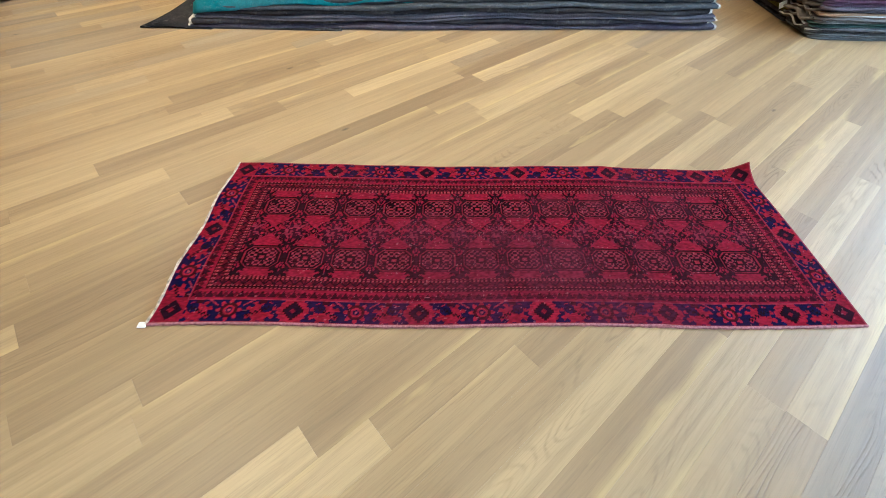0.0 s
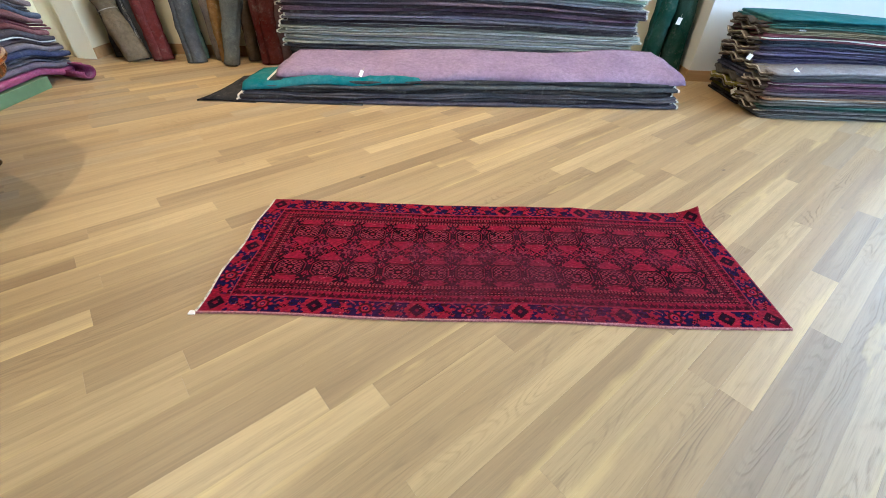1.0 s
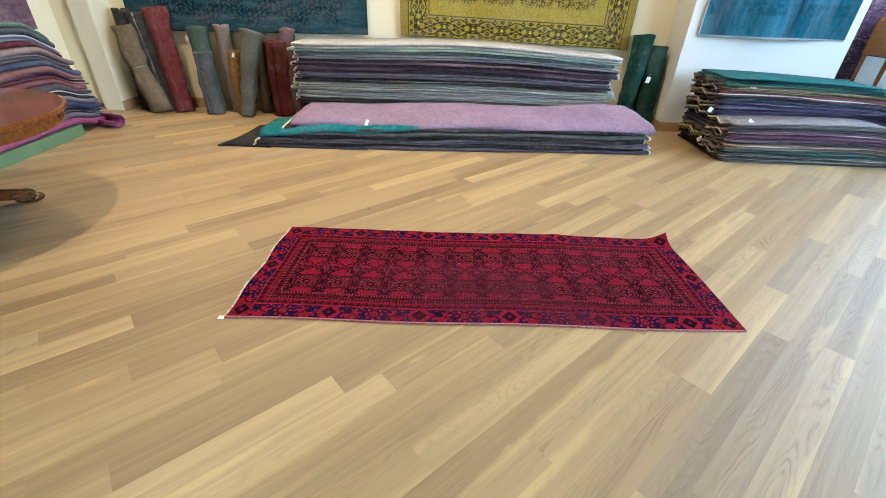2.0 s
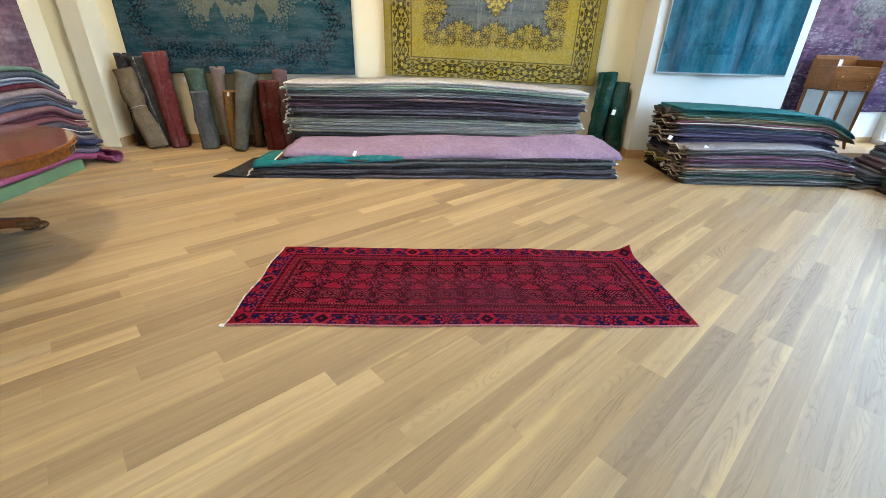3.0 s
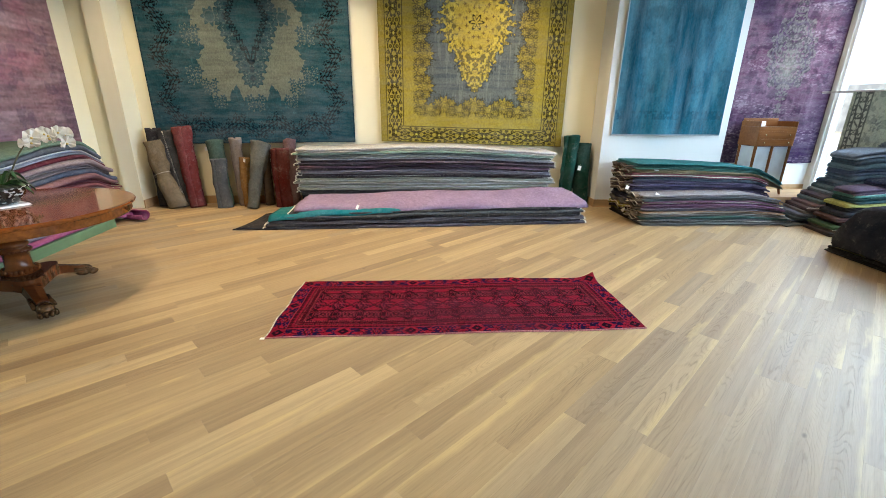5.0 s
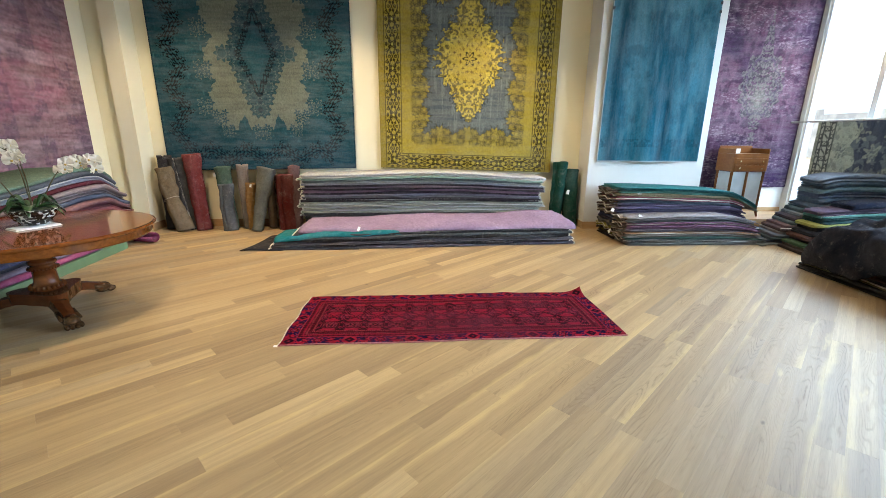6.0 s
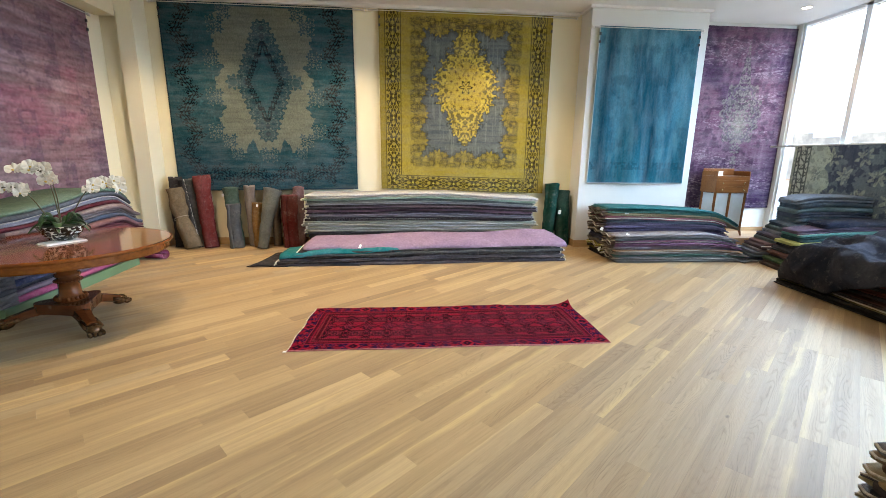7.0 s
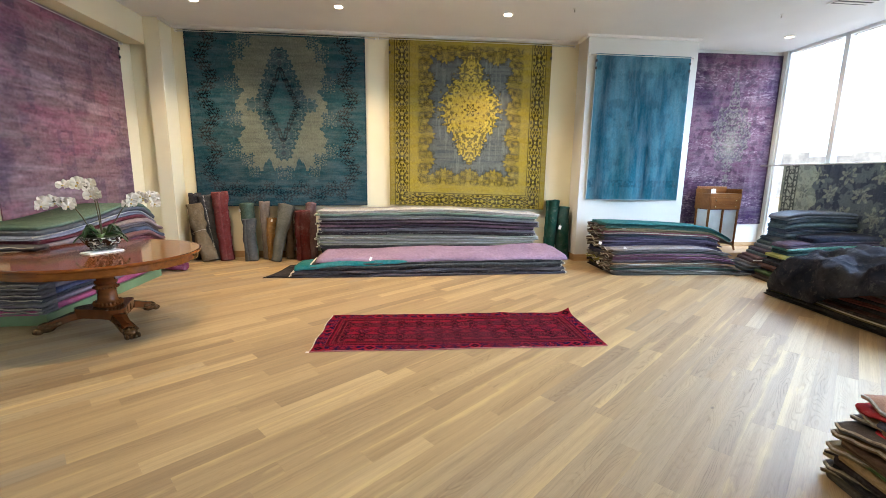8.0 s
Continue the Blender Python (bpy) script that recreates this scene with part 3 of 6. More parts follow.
def frill(m, n, width, z0, z1, colours, group, where, seed, calm=1.0):
    """Folded rug ends that show as a stack of wavy hems at a pile's end."""
    rng = random.Random(seed)
    for i in range(n):
        a = z0 + (z1 - z0) * i / n
        t = (z1 - z0) / n
        ph, out = rng.uniform(0, 6), rng.uniform(0.04, 0.09)
        lip = []
        bm = bmesh.new()
        prev = None
        for k in range(19):
            y = width * k / 18
            w = calm * (0.30 * t * math.sin(y * 21 + ph) + 0.16 * t * math.sin(y * 43 + ph * 2))
            x = -out - 0.012 * math.sin(y * 17 + ph)
            sec = [(0.12, a + 0.1 * t), (x + 0.01, a + 0.12 * t + w), (x, a + 0.3 * t + w), (x, a + 0.62 * t + w), (x + 0.01, a + 0.80 * t + w), (0.12, a + 0.9 * t)]
            now = [bm.verts.new((sx, y, max(0.003, sz))) for sx, sz in sec]
            lip.append((x, y, a + 0.70 * t + w))
            if prev:
                for q in range(6):
                    bm.faces.new((prev[q], prev[(q + 1) % 6], now[(q + 1) % 6], now[q]))
            else:
                bm.faces.new(now)
            prev = now
        bm.faces.new(prev[::-1])
        ob = rug_colour(part("rug_end", bm, M_WOOL, smooth=True), lin(*colours[i % len(colours)]))
        ob.matrix_world = m
        tagged(ob, "wavy folded rug hem " + where, "rug", group)
        if i % 3 != 2:
            bm = bmesh.new()
            prev = None
            for q in lip:
                now = [bm.verts.new((q[0] - dx, q[1], max(0.004, q[2] + dz))) for dx, dz in ((0.003, -0.004), (0.003, 0.003), (-0.008, 0.005), (-0.006, -0.003))]
                if prev:
                    for j in range(4):
                        bm.faces.new((prev[j], prev[(j + 1) % 4], now[(j + 1) % 4], now[j]))
                prev = now
            part("selvedge", bm, M_HEM, ob, "pale undyed selvedge")

browns = [(110, 98, 90), (136, 124, 114), (100, 88, 82), (146, 134, 122), (122, 104, 100), (92, 86, 82)]
frill(pose(2.98, 4.05, 0), 12, 0.5, 0.36, 0.76, browns, "rugs in the violet pile", "at a pile beside the pier", 31, 1.7)
frill(pose(2.98, 4.02, 0), 3, 0.5, 0.10, 0.26, [(60, 52, 50), (150, 140, 60), (90, 84, 80)], "rugs in the violet pile", "at a pile beside the pier", 32, 1.2)
frill(pose(2.97, 3.66, 0, 0, 0, -1), 11, 0.32, 0.06, 0.41, browns[::-1], "rugs in the low faded pile", "at a low pile on the floor", 33, 1.7)

# pile along the left wall
left = [((170, 80, 122), 1.2), ((124, 112, 128), 1), ((90, 88, 100), 1), ((60, 70, 108), .9), ((130, 124, 134), 1), ((112, 102, 112), 1), ((88, 84, 96), 1),
        ((150, 92, 96), 1), ((140, 76, 88), 1), ((150, 110, 112), 1), ((96, 108, 130), 1), ((150, 138, 140), 1), ((164, 146, 148), 1), ((104, 38, 56), .8), ((196, 196, 210), 1), ((96, 104, 116), 1), ((116, 144, 126), 0.8)]
wl = ["raspberry pink", "grey mauve", "slate grey", "navy blue", "pale mauve", "grey mauve", "dark grey", "dusty rose", "crimson rose", "old rose", "blue grey", "beige", "pale beige", "maroon",
      "white grey", "slate", "moss green"]
ends = [0.58, 0.46, 0.50, 0.46, 0.50, 0.48, 0.44, 0.44, 0.48, 0.42, 0.46, 0.40, 0.38, 0.34, 0.34, 0.30, 0.26]
j3 = jit(41, 20, 0.05)
pile(pose(-3.80, 0, 0, 0, 0, 92.5), [(c, s, j3[i] + 0.02 * i, ends[i] + j3[i] * 0.5, 0.01 if i < 1 else 0.009 * i + 0.018 + 0.02 * math.sin((i + 2) * 2.1), i % 3 == 2, i in (5, 14), wl[i]) for i, (c, s) in enumerate(left)],
     lambda x: 0.835 + 0.145 * math.exp(-((x - 3.5) / 0.85) ** 2) - 0.22 * max(0, x - 3.75) ** 1.2, 1.62, 3.78, 0.88, "rugs in the pile by the side wall", "in a tall pile by the side wall", 7,
     base=lambda x: 0.112 - 0.07 * min(1.0, max(0.0, (x - 3.8) / 0.25)))
plinth = part("low_plinth", boxed(1.64, 0.0, 0.0, 3.78, 0.86, 0.108, 0.004), plain("sage_green_paint", (0.12, 0.20, 0.10), 0.55, vary=0.12, scale=6))
plinth.matrix_world = pose(-3.80, 0, 0, 0, 0, 92.5)
tagged(plinth, "low sage green painted plinth under folded rugs", "plinth")
frill(pose(-4.58, 1.66, 0, 0, 0, 0) @ pose(0, 0, 0, 0, 0, 90) @ pose(0, -0.72, 0), 17, 0.66, 0.12, 0.80, [(112, 108, 108), (96, 92, 94), (128, 122, 120), (84, 82, 88), (104, 96, 100)], "rugs in the pile by the side wall", "at a pile by the side wall", 34, 0.45)

# the raspberry rug's loose end, curled into a loop
bm = bmesh.new()
prev = None
for i in range(30):
    a = 0.25 + 4.9 * i / 29
    r = 0.070 - 0.030 * i / 29
    ring = [bm.verts.new((dep, 0.10 + (r + dr) * 1.25 * math.sin(a), 0.072 + (r + dr) * math.cos(a))) for dep, dr in ((0.0, 0.007), (0.30, 0.007), (0.30, -0.007), (0.0, -0.007))]
    if prev:
        for q in range(4):
            bm.faces.new((prev[q], prev[(q + 1) % 4], ring[(q + 1) % 4], ring[q]))
    else:
        bm.faces.new(ring)
    prev = ring
bm.faces.new(prev[::-1])
loop = tagged(rug_colour(part("curled_rug", bm, M_WOOL, smooth=True), lin(150, 62, 106)), "raspberry pink rug end curled into a loop on the floor", "rug", "rugs in the pile by the side wall")
loop.matrix_world = pose(-4.08, 4.02, 0.0, 0, 0, -12)

# dark piles under the window
dark1 = [((58, 62, 74), 1), ((50, 60, 68), 1), ((72, 76, 86), .8), ((96, 90, 92), .7), ((64, 52, 56), 1), ((84, 66, 70), .8), ((70, 80, 84), 1), ((60, 56, 66), 1), ((80, 84, 92), .8), ((56, 68, 72), 1.1), ((46, 56, 66), 1.1),
         ((60, 72, 84), 1.2), ((52, 60, 76), 1.2), ((70, 84, 92), 1.2), ((52, 62, 72), 1.2), ((84, 92, 104), 1.4)]
# dyes lifted to carry the window's veiling glare
dark1 = [(tuple(int(v * q) for v, q in zip(c, (1.65, 1.68, 1.66))), s) for c, s in dark1]
wd = ["slate", "dark teal grey", "grey", "taupe", "dark plum", "plum", "grey green", "dark violet grey", "grey", "dark sea green", "navy grey", "slate blue", "navy", "blue grey", "dark slate", "steel grey"]
j4 = jit(51, 20, 0.07)
pile(pose(5.15, 3.62, 0, 0, 0, -17), [(c, s, 0.050 * min(i, 11) + 0.35 * j4[i] + (0.0 if i < 11 else 0.04), 0, 0.004 * i + j4[i] * 0.2, i % 3 == 0, i in (4, 9), wd[i]) for i, (c, s) in enumerate(dark1)],
     lambda x: 0.86 + 0.18 * math.exp(-(min(0.0, x - 0.95) / 0.5) ** 2) - 0.10 * max(0, 0.4 - x), 0.0, 1.56, 0.62, "rugs in the dark window pile", "in a dark pile under the window", 8)
dark3 = [((60, 52, 50), 1), ((96, 84, 76), .7), ((70, 92, 66), .8), ((66, 60, 64), 1), ((86, 60, 58), 1), ((44, 46, 54), 1.2), ((40, 42, 50), 1.2), ((164, 160, 92), .9), ((40, 70, 74), 1.1), ((84, 130, 124), .8), ((92, 82, 100), 1), ((40, 48, 66), 1.2)]
# raised too, with the haze from the window put into the dyes
dark3 = [(tuple(min(200, int(v * 1.3)) for v in c), s) for c, s in dark3]
wd3 = ["brown", "taupe", "green", "dark grey", "rust brown", "black", "black", "pale olive yellow", "dark teal", "sea green", "dusty violet", "dark navy"]
pile(pose(5.14, 2.98, 0, 0, 0, -12), [(c, s, 0.02 * i + j4[i] * 0.8 + (0.3 if i == 11 else 0), 0, 0.01 * i, i % 2 == 0, i in (1, 9), wd3[i]) for i, (c, s) in enumerate(dark3)],
     lambda x: 0.60 + 0.14 * math.sin(min(1.6, x * 1.2)), 0.0, 1.45, 0.50, "rugs in the dark middle pile", "in a dark pile near the window", 9)
dark2 = [((44, 42, 44), 1), ((52, 50, 48), 1), ((140, 134, 90), .7), ((60, 54, 56), 1), ((96, 60, 56), .8), ((46, 44, 48), 1), ((128, 70, 62), .9), ((58, 50, 52), 1), ((150, 84, 72), .9), ((66, 60, 60), 1), ((120, 64, 60), .9), ((54, 50, 54), 1), ((140, 140, 130), .7)]
wd2 = ["black", "charcoal", "olive", "dark brown", "brick", "black", "brick red", "dark brown", "terracotta", "charcoal", "brick red", "charcoal", "pale grey"]
pile(pose(4.36, 0.45, 0, 0, 0, 84) @ Matrix.Diagonal((1, -1, 1, 1)), [(c, s, 0, -0.03 * i + j4[i] * 0.7, 0.006 * i, i % 2 == 0, i == 2, wd2[i]) for i, (c, s) in enumerate(dark2)],
     lambda x: 0.50 - 0.17 * max(0.0, x - 1.2) ** 1.3, -0.4, 2.12, 1.3, "rugs in the striped window pile", "in a striped pile under the window", 10)


def crumpled(u, v):
    """A heavy rug heaped on the pile: a full front face with folds, a soft brow and a creased top."""
    y = 2.36 - 1.55 * u
    x0 = 4.29 + 0.105 * (y - 0.45)
    end = math.sqrt(max(0.0, 1 - max(0.0, 1 - u / 0.13) ** 2))
    foot = 0.09 + 0.42 * max(0.0, u - 0.40) / 0.60
    brow = foot + (0.56 + 0.10 * u + 0.03 * math.sin(8 * u) - foot) * (0.35 + 0.65 * end)
    ridge = math.sin(15 * u + 2.5 * v) + 0.6 * math.sin(31 * u + 1.3)
    if v < 0.36:
        q = v / 0.36
        x = x0 + 0.13 * q * q - 0.035 * ridge * math.sin(math.pi * min(1, q * 0.9))
        z = foot + (brow - foot) * math.sin(0.5 * math.pi * q)
    else:
        q = (v - 0.36) / 0.64
        x = x0 + 0.13 + 1.0 * q
        z = brow + 0.24 * q * q * min(1.0, 2.2 * u) + 0.02 * ridge * (1 - q)
        z += 0.07 * math.exp(-((q - 0.30 - 0.35 * u) / 0.08) ** 2) + 0.06 * math.exp(-((q - 0.75 + 0.35 * u) / 0.09) ** 2)
    y += 0.03 * math.sin(9 * v + 5 * u)
    crease = 0.35 - abs(noise.noise((1.6 * x + 1.1 * y, 3.2 * y - 0.8 * x, 0.7))) * 1.6
    fold = 0.25 - abs(noise.noise((3.1 * y + 2.0 * z + 5, 2.4 * z - 1.4 * y, 2.7))) * 1.4
    z += 0.10 * crease * end * min(1.0, v / 0.25)
    x -= 0.09 * fold * end * (1.0 if v < 0.36 else max(0.0, 1 - (v - 0.36) / 0.2))
    z += 0.045 * noise.noise((4 * x, 4 * y, 4 * z)) * end + 0.018 * noise.noise((11 * x, 11 * y, 3))
    return (x, y, max(0.05, z))

draped("thrown_rug", 96, 80, crumpled, 0.03, lin(42, 47, 62), "thick charcoal rug thrown crumpled over dark piles", edge=False)
draped("laid_rug", 12, 8, lambda u, v: (4.95 + 0.55 * u, 3.45 + 0.25 * v + 0.06 * math.sin(3 * u), 0.018 + 0.012 * math.sin(4 * u + v)), 0.012, lin(120, 124, 122), "grey rug corner lying on the floor", edge=False)

# pile beside the camera's end
near = [((66, 62, 54), 1.3), ((52, 52, 54), 1.2), ((124, 110, 84), .7), ((58, 50, 52), 1), ((140, 118, 86), 1), ((96, 118, 70), .8), ((84, 66, 52), 1), ((70, 66, 66), 1.1), ((170, 40, 52), .9), ((176, 130, 104), 1), ((70, 72, 90), .6)]
wn = ["dark olive", "charcoal", "tan", "dark plum", "beige", "leaf green", "brown", "grey", "scarlet", "salmon", "slate blue"]
near = [(tuple(min(230, int(v * 1.3)) for v in c), s) for c, s in near]
j5 = jit(61, 20, 0.05)
pile(pose(1.89, -0.84, 0, 0, 0, -8) @ Matrix.Diagonal((1, -1, 1, 1)), [(c, s, 0.0 + j5[i] + (0.13 if i > 6 else 0), 0, 0.01 * i, i % 3 == 1, False, wn[i]) for i, (c, s) in enumerate(near)],
     lambda x: 0.37 + 0.05 * min(1, x), 0.0, 1.3, 0.75, "rugs in the near pile", "in a mixed pile on the floor", 11)
frill(pose(1.93, -1.50, 0, 0, 0, -4), 8, 0.66, 0.02, 0.31, [(150, 132, 100), (92, 86, 84), (170, 150, 112), (84, 80, 84), (160, 140, 108), (120, 140, 90), (140, 112, 84), (110, 104, 104)],
      "rugs in the near pile", "at a mixed pile", 35, 1.3)
frill(pose(2.05, -1.50, 0, 0, 0, -4), 4, 0.66, 0.30, 0.44, [(120, 112, 110), (180, 150, 120), (190, 50, 60), (196, 150, 126)], "rugs in the near pile", "at a mixed pile", 36, 1.2)


# ---- rolled rugs standing against the wall ----
def rolled_rug(foot, top, radius, colour, label, group="rolled rugs at the wall", tie=False, turns=2.6, edge=True, flare=0.12):
    """A rug rolled into a spiral, leaning from foot to top."""
    foot, top = Vector(foot), Vector(top)
    length = (top - foot).length
    rng = random.Random(int(foot.x * 1000))
    start = rng.uniform(0, 6.28)
    t = radius / (turns + 0.6) * 0.86
    outer, inner = [], []
    n = int(turns * 26)
    for k in range(n + 1):
        a = 2 * math.pi * turns * k / n
        r = radius - (radius - t * 1.1) * (1 - k / n)
        w = 1 + 0.05 * math.sin(2 * a + start)
        outer.append((r * w * math.cos(a + start), r * w * math.sin(a + start)))
        inner.append(((r * w - t) * math.cos(a + start), (r * w - t) * math.sin(a + start)))
    ring = outer + inner[::-1]
    bm = bmesh.new()
    levels = 34
    grid = []
    for j in range(levels + 1):
        h = length * j / levels
        pinch = 1.0 - (0.30 * math.exp(-((h - length * 0.52) / 0.09) ** 2) if tie else 0.0)
        pinch *= 1 + 0.03 * math.sin(5 * h + start) + flare * (j / levels) ** (5 if flare < 0.2 else 1.6)
        bend = (0.05 if tie else 0.012) * math.sin(math.pi * j / levels)
        row = []
        for x, y in ring:
            lump = pinch * (1 + 0.15 * noise.noise((x * 9 + start, y * 9, h * 4)) + 0.05 * noise.noise((x * 20, y * 20 + start, h * 12)) + 0.16 * (0.3 - abs(noise.noise((x * 11 + start, y * 11, h * 7 + x * 9)))))
            row.append(bm.verts.new((x * lump + bend, y * lump, h + (0.012 * math.sin(math.atan2(y, x) * 2 + start) if j == levels else 0.0))))
        grid.append(row)
    m = len(ring)
    for j in range(levels):
        for i in range(m):
            bm.faces.new((grid[j][i], grid[j][(i + 1) % m], grid[j + 1][(i + 1) % m], grid[j + 1][i]))
    for row, flip in ((grid[0], True), (grid[-1], False)):
        for i in range(n):
            q = (row[i], row[i + 1], row[m - 2 - i], row[m - 1 - i])
            bm.faces.new(q[::-1] if flip else q)
    ob = rug_colour(part("rolled_rug", bm, M_WOOL, smooth=False), colour)
    for p in ob.data.polygons[:levels * m]:
        p.use_smooth = True
    ob.matrix_world = Matrix.Translation(foot) @ (top - foot).to_track_quat("Z", "Y").to_matrix().to_4x4()
    tagged(ob, label, "rolled rug", group)
    if edge:
        x, y = outer[-1]
        x2, y2 = inner[-1]
        bm = bmesh.new()
        o = Vector((x, y, 0)).normalized() * 0.004
        prev = None
        for j in range(levels + 1):
            h = length * j / levels
            bend = (0.05 if tie else 0.012) * math.sin(math.pi * j / levels)
            now = [bm.verts.new((px + bend, py, h)) for px, py in ((x + o.x, y + o.y), (x + o.y * 2, y - o.x * 2), (x2 + o.y * 2, y2 - o.x * 2), (x2, y2))]
            if prev:
                for i in range(4):
                    bm.faces.new((prev[i], prev[(i + 1) % 4], now[(i + 1) % 4], now[i]))
            prev = now
        part("selvedge", bm, M_EDGE, ob, "pale undyed selvedge")
    if tie:
        bm = bmesh.new()
        bmesh.ops.create_cone(bm, cap_ends=False, segments=24, radius1=radius * 0.80, radius2=radius * 0.80, depth=0.007, matrix=pose(0.05, 0, length * 0.52, 8))
        rod(bm, (0.05, -radius * 0.80, length * 0.52), (0.02, -radius * 0.95, length * 0.46), 0.004, None, 6)
        part("string", bm, M_HEM, ob, "pale string tied round the roll")
    return ob

rolled_rug((-4.02, 5.03, 0.0), (-4.03, 5.07, 1.16), 0.105, lin(60, 58, 62), "charcoal rug rolled and stood against the wall", edge=False)
rolled_rug((-3.74, 4.86, 0.0), (-4.00, 4.98, 0.98), 0.14, lin(130, 114, 88), "taupe rug rolled, tied with string, leaning on the wall", tie=True, turns=2.2)
rolled_rug((-3.64, 5.02, 0.0), (-3.82, 5.06, 1.13), 0.115, lin(84, 86, 90), "dark grey rolled rug with a white edge")
rolled_rug((-3.47, 4.93, 0.0), (-3.57, 5.03, 1.19), 0.125, lin(124, 50, 50), "brick red rolled rug leaning against the wall", edge=False)
rolled_rug((-3.06, 5.02, 0.0), (-3.16, 5.06, 1.00), 0.10, lin(78, 104, 90), "sage green rolled rug against the wall", flare=0.55)
rolled_rug((-3.03, 4.86, 0.0), (-3.07, 4.93, 0.73), 0.115, lin(96, 100, 104), "short slate grey rolled rug standing on the floor", edge=False)
rolled_rug((-2.82, 5.04, 0.0), (-2.84, 5.06, 1.03), 0.085, lin(140, 130, 124), "pale beige rolled rug against the wall", turns=3.4, flare=0.25)
rolled_rug((-2.70, 4.95, 0.0), (-2.72, 5.03, 0.74), 0.095, lin(150, 112, 62), "mustard brown rolled rug standing on the floor", edge=False)
rolled_rug((-2.60, 4.80, 0.0), (-2.42, 5.00, 0.97), 0.105, lin(112, 114, 106), "olive grey rolled rug flaring open, leaning aslant against the wall", turns=2.0, edge=False, flare=0.85)
rolled_rug((-2.42, 5.05, 0.0), (-2.42, 5.08, 0.92), 0.09, lin(112, 92, 72), "brown rolled rug against the wall", edge=False)
rolled_rug((-2.14, 4.92, 0.0), (-2.16, 5.00, 0.88), 0.14, lin(100, 34, 32), "dark red rolled rug with a pale paper strip", edge=False)
rolled_rug((-2.02, 5.05, 0.0), (-2.04, 5.08, 1.02), 0.09, lin(120, 90, 92), "dusty rose rolled rug against the wall", edge=False)
rolled_rug((2.36, 4.92, 0.0), (2.44, 5.03, 1.10), 0.12, lin(28, 84, 74), "deep green rolled rug leaning in the corner", edge=False)
rolled_rug((2.62, 4.95, 0.0), (2.62, 5.04, 0.98), 0.13, lin(24, 76, 66), "deep green rolled rug leaning in the corner", edge=False)


# ---- round table ----
def paw_leg(bm, angle):
    m = pose(0, 0, 0, 0, 0, angle)
    pts = [(0.06, 0.17, 0.075), (0.18, 0.165, 0.07), (0.30, 0.14, 0.06), (0.40, 0.10, 0.052), (0.47, 0.075, 0.045)]
    prev = None
    for x, z, w in pts:
        sec = [(-w, -0.035), (-w * 0.8, 0.03), (0, 0.042), (w * 0.8, 0.03), (w, -0.035), (0, -0.048)]
        now = [bm.verts.new(m @ Vector((x, y, z + dz))) for y, dz in sec]
        if prev:
            for i in range(6):
                bm.faces.new((prev[i], prev[(i + 1) % 6], now[(i + 1) % 6], now[i]))
        else:
            bm.faces.new(now)
        prev = now
    bm.faces.new(prev[::-1])
    return bm


def paw(angle):
    bm = bmesh.new()
    m = pose(0, 0, 0, 0, 0, angle)
    bmesh.ops.create_uvsphere(bm, u_segments=14, v_segments=8, radius=1.0, matrix=m @ pose(0.49, 0, 0.055) @ Matrix.Diagonal((0.075, 0.058, 0.05, 1)))
    for k, y in enumerate((-0.045, -0.016, 0.016, 0.045)):
        bmesh.ops.create_uvsphere(bm, u_segments=10, v_segments=7, radius=1.0, matrix=m @ pose(0.56 - 0.012 * abs(k - 1.5), y, 0.026) @ Matrix.Diagonal((0.045, 0.018, 0.026, 1)))
    for y in (-0.06, 0.06):
        rod(bm, m @ Vector((0.36, y * 0.8, 0.10)), m @ Vector((0.50, y, 0.07)), 0.02, 0.012, 8)
    return bm


table = empty("round_table", pose(-3.25, 1.60, 0), "round polished mahogany pedestal table with carved paw feet", "table")
part("tabletop", lathe(bmesh.new(), [(0.70, 0.655), (0.80, 0.655), (0.805, 0.665), (0.805, 0.715), (0.815, 0.722), (0.835, 0.726), (0.84, 0.737), (0.835, 0.748), (0.82, 0.752)], 96), M_MAHOG, table, "glossy round top with a moulded rim", smooth=False)
part("column", lathe(bmesh.new(), [(r * (0.80 if z < 0.63 else 1), z) for r, z in ((0.16, 0.655), (0.13, 0.64), (0.105, 0.62), (0.095, 0.60), (0.092, 0.48), (0.115, 0.475), (0.122, 0.46), (0.115, 0.445), (0.10, 0.44), (0.105, 0.425), (0.125, 0.42), (0.125, 0.40),
      (0.10, 0.392), (0.100, 0.34), (0.104, 0.29), (0.115, 0.275), (0.135, 0.255), (0.142, 0.235), (0.13, 0.22))][::-1], 36), M_COLUMN, table, smooth=True)
bm = bmesh.new()
for k in range(22):
    a = 2 * math.pi * k / 22
    bmesh.ops.create_uvsphere(bm, u_segments=8, v_segments=5, radius=1.0, matrix=pose(0.108 * math.cos(a), 0.108 * math.sin(a), 0.25, 0, 0, math.degrees(a)) @ Matrix.Diagonal((0.018, 0.016, 0.022, 1)))
part("gadrooning", bm, M_COLUMN, table, "carved ring of beads", smooth=True)
bm = bmesh.new()
for k in range(26):
    a = 2 * math.pi * k / 26
    bmesh.ops.create_uvsphere(bm, u_segments=6, v_segments=4, radius=1.0, matrix=pose(0.098 * math.cos(a), 0.098 * math.sin(a), 0.41, 0, 0, math.degrees(a)) @ Matrix.Diagonal((0.010, 0.012, 0.012, 1)))
part("bead_ring", bm, M_MAHOG_D, table, "carved ring of small beads", smooth=True)
bm = bmesh.new()
tri = []
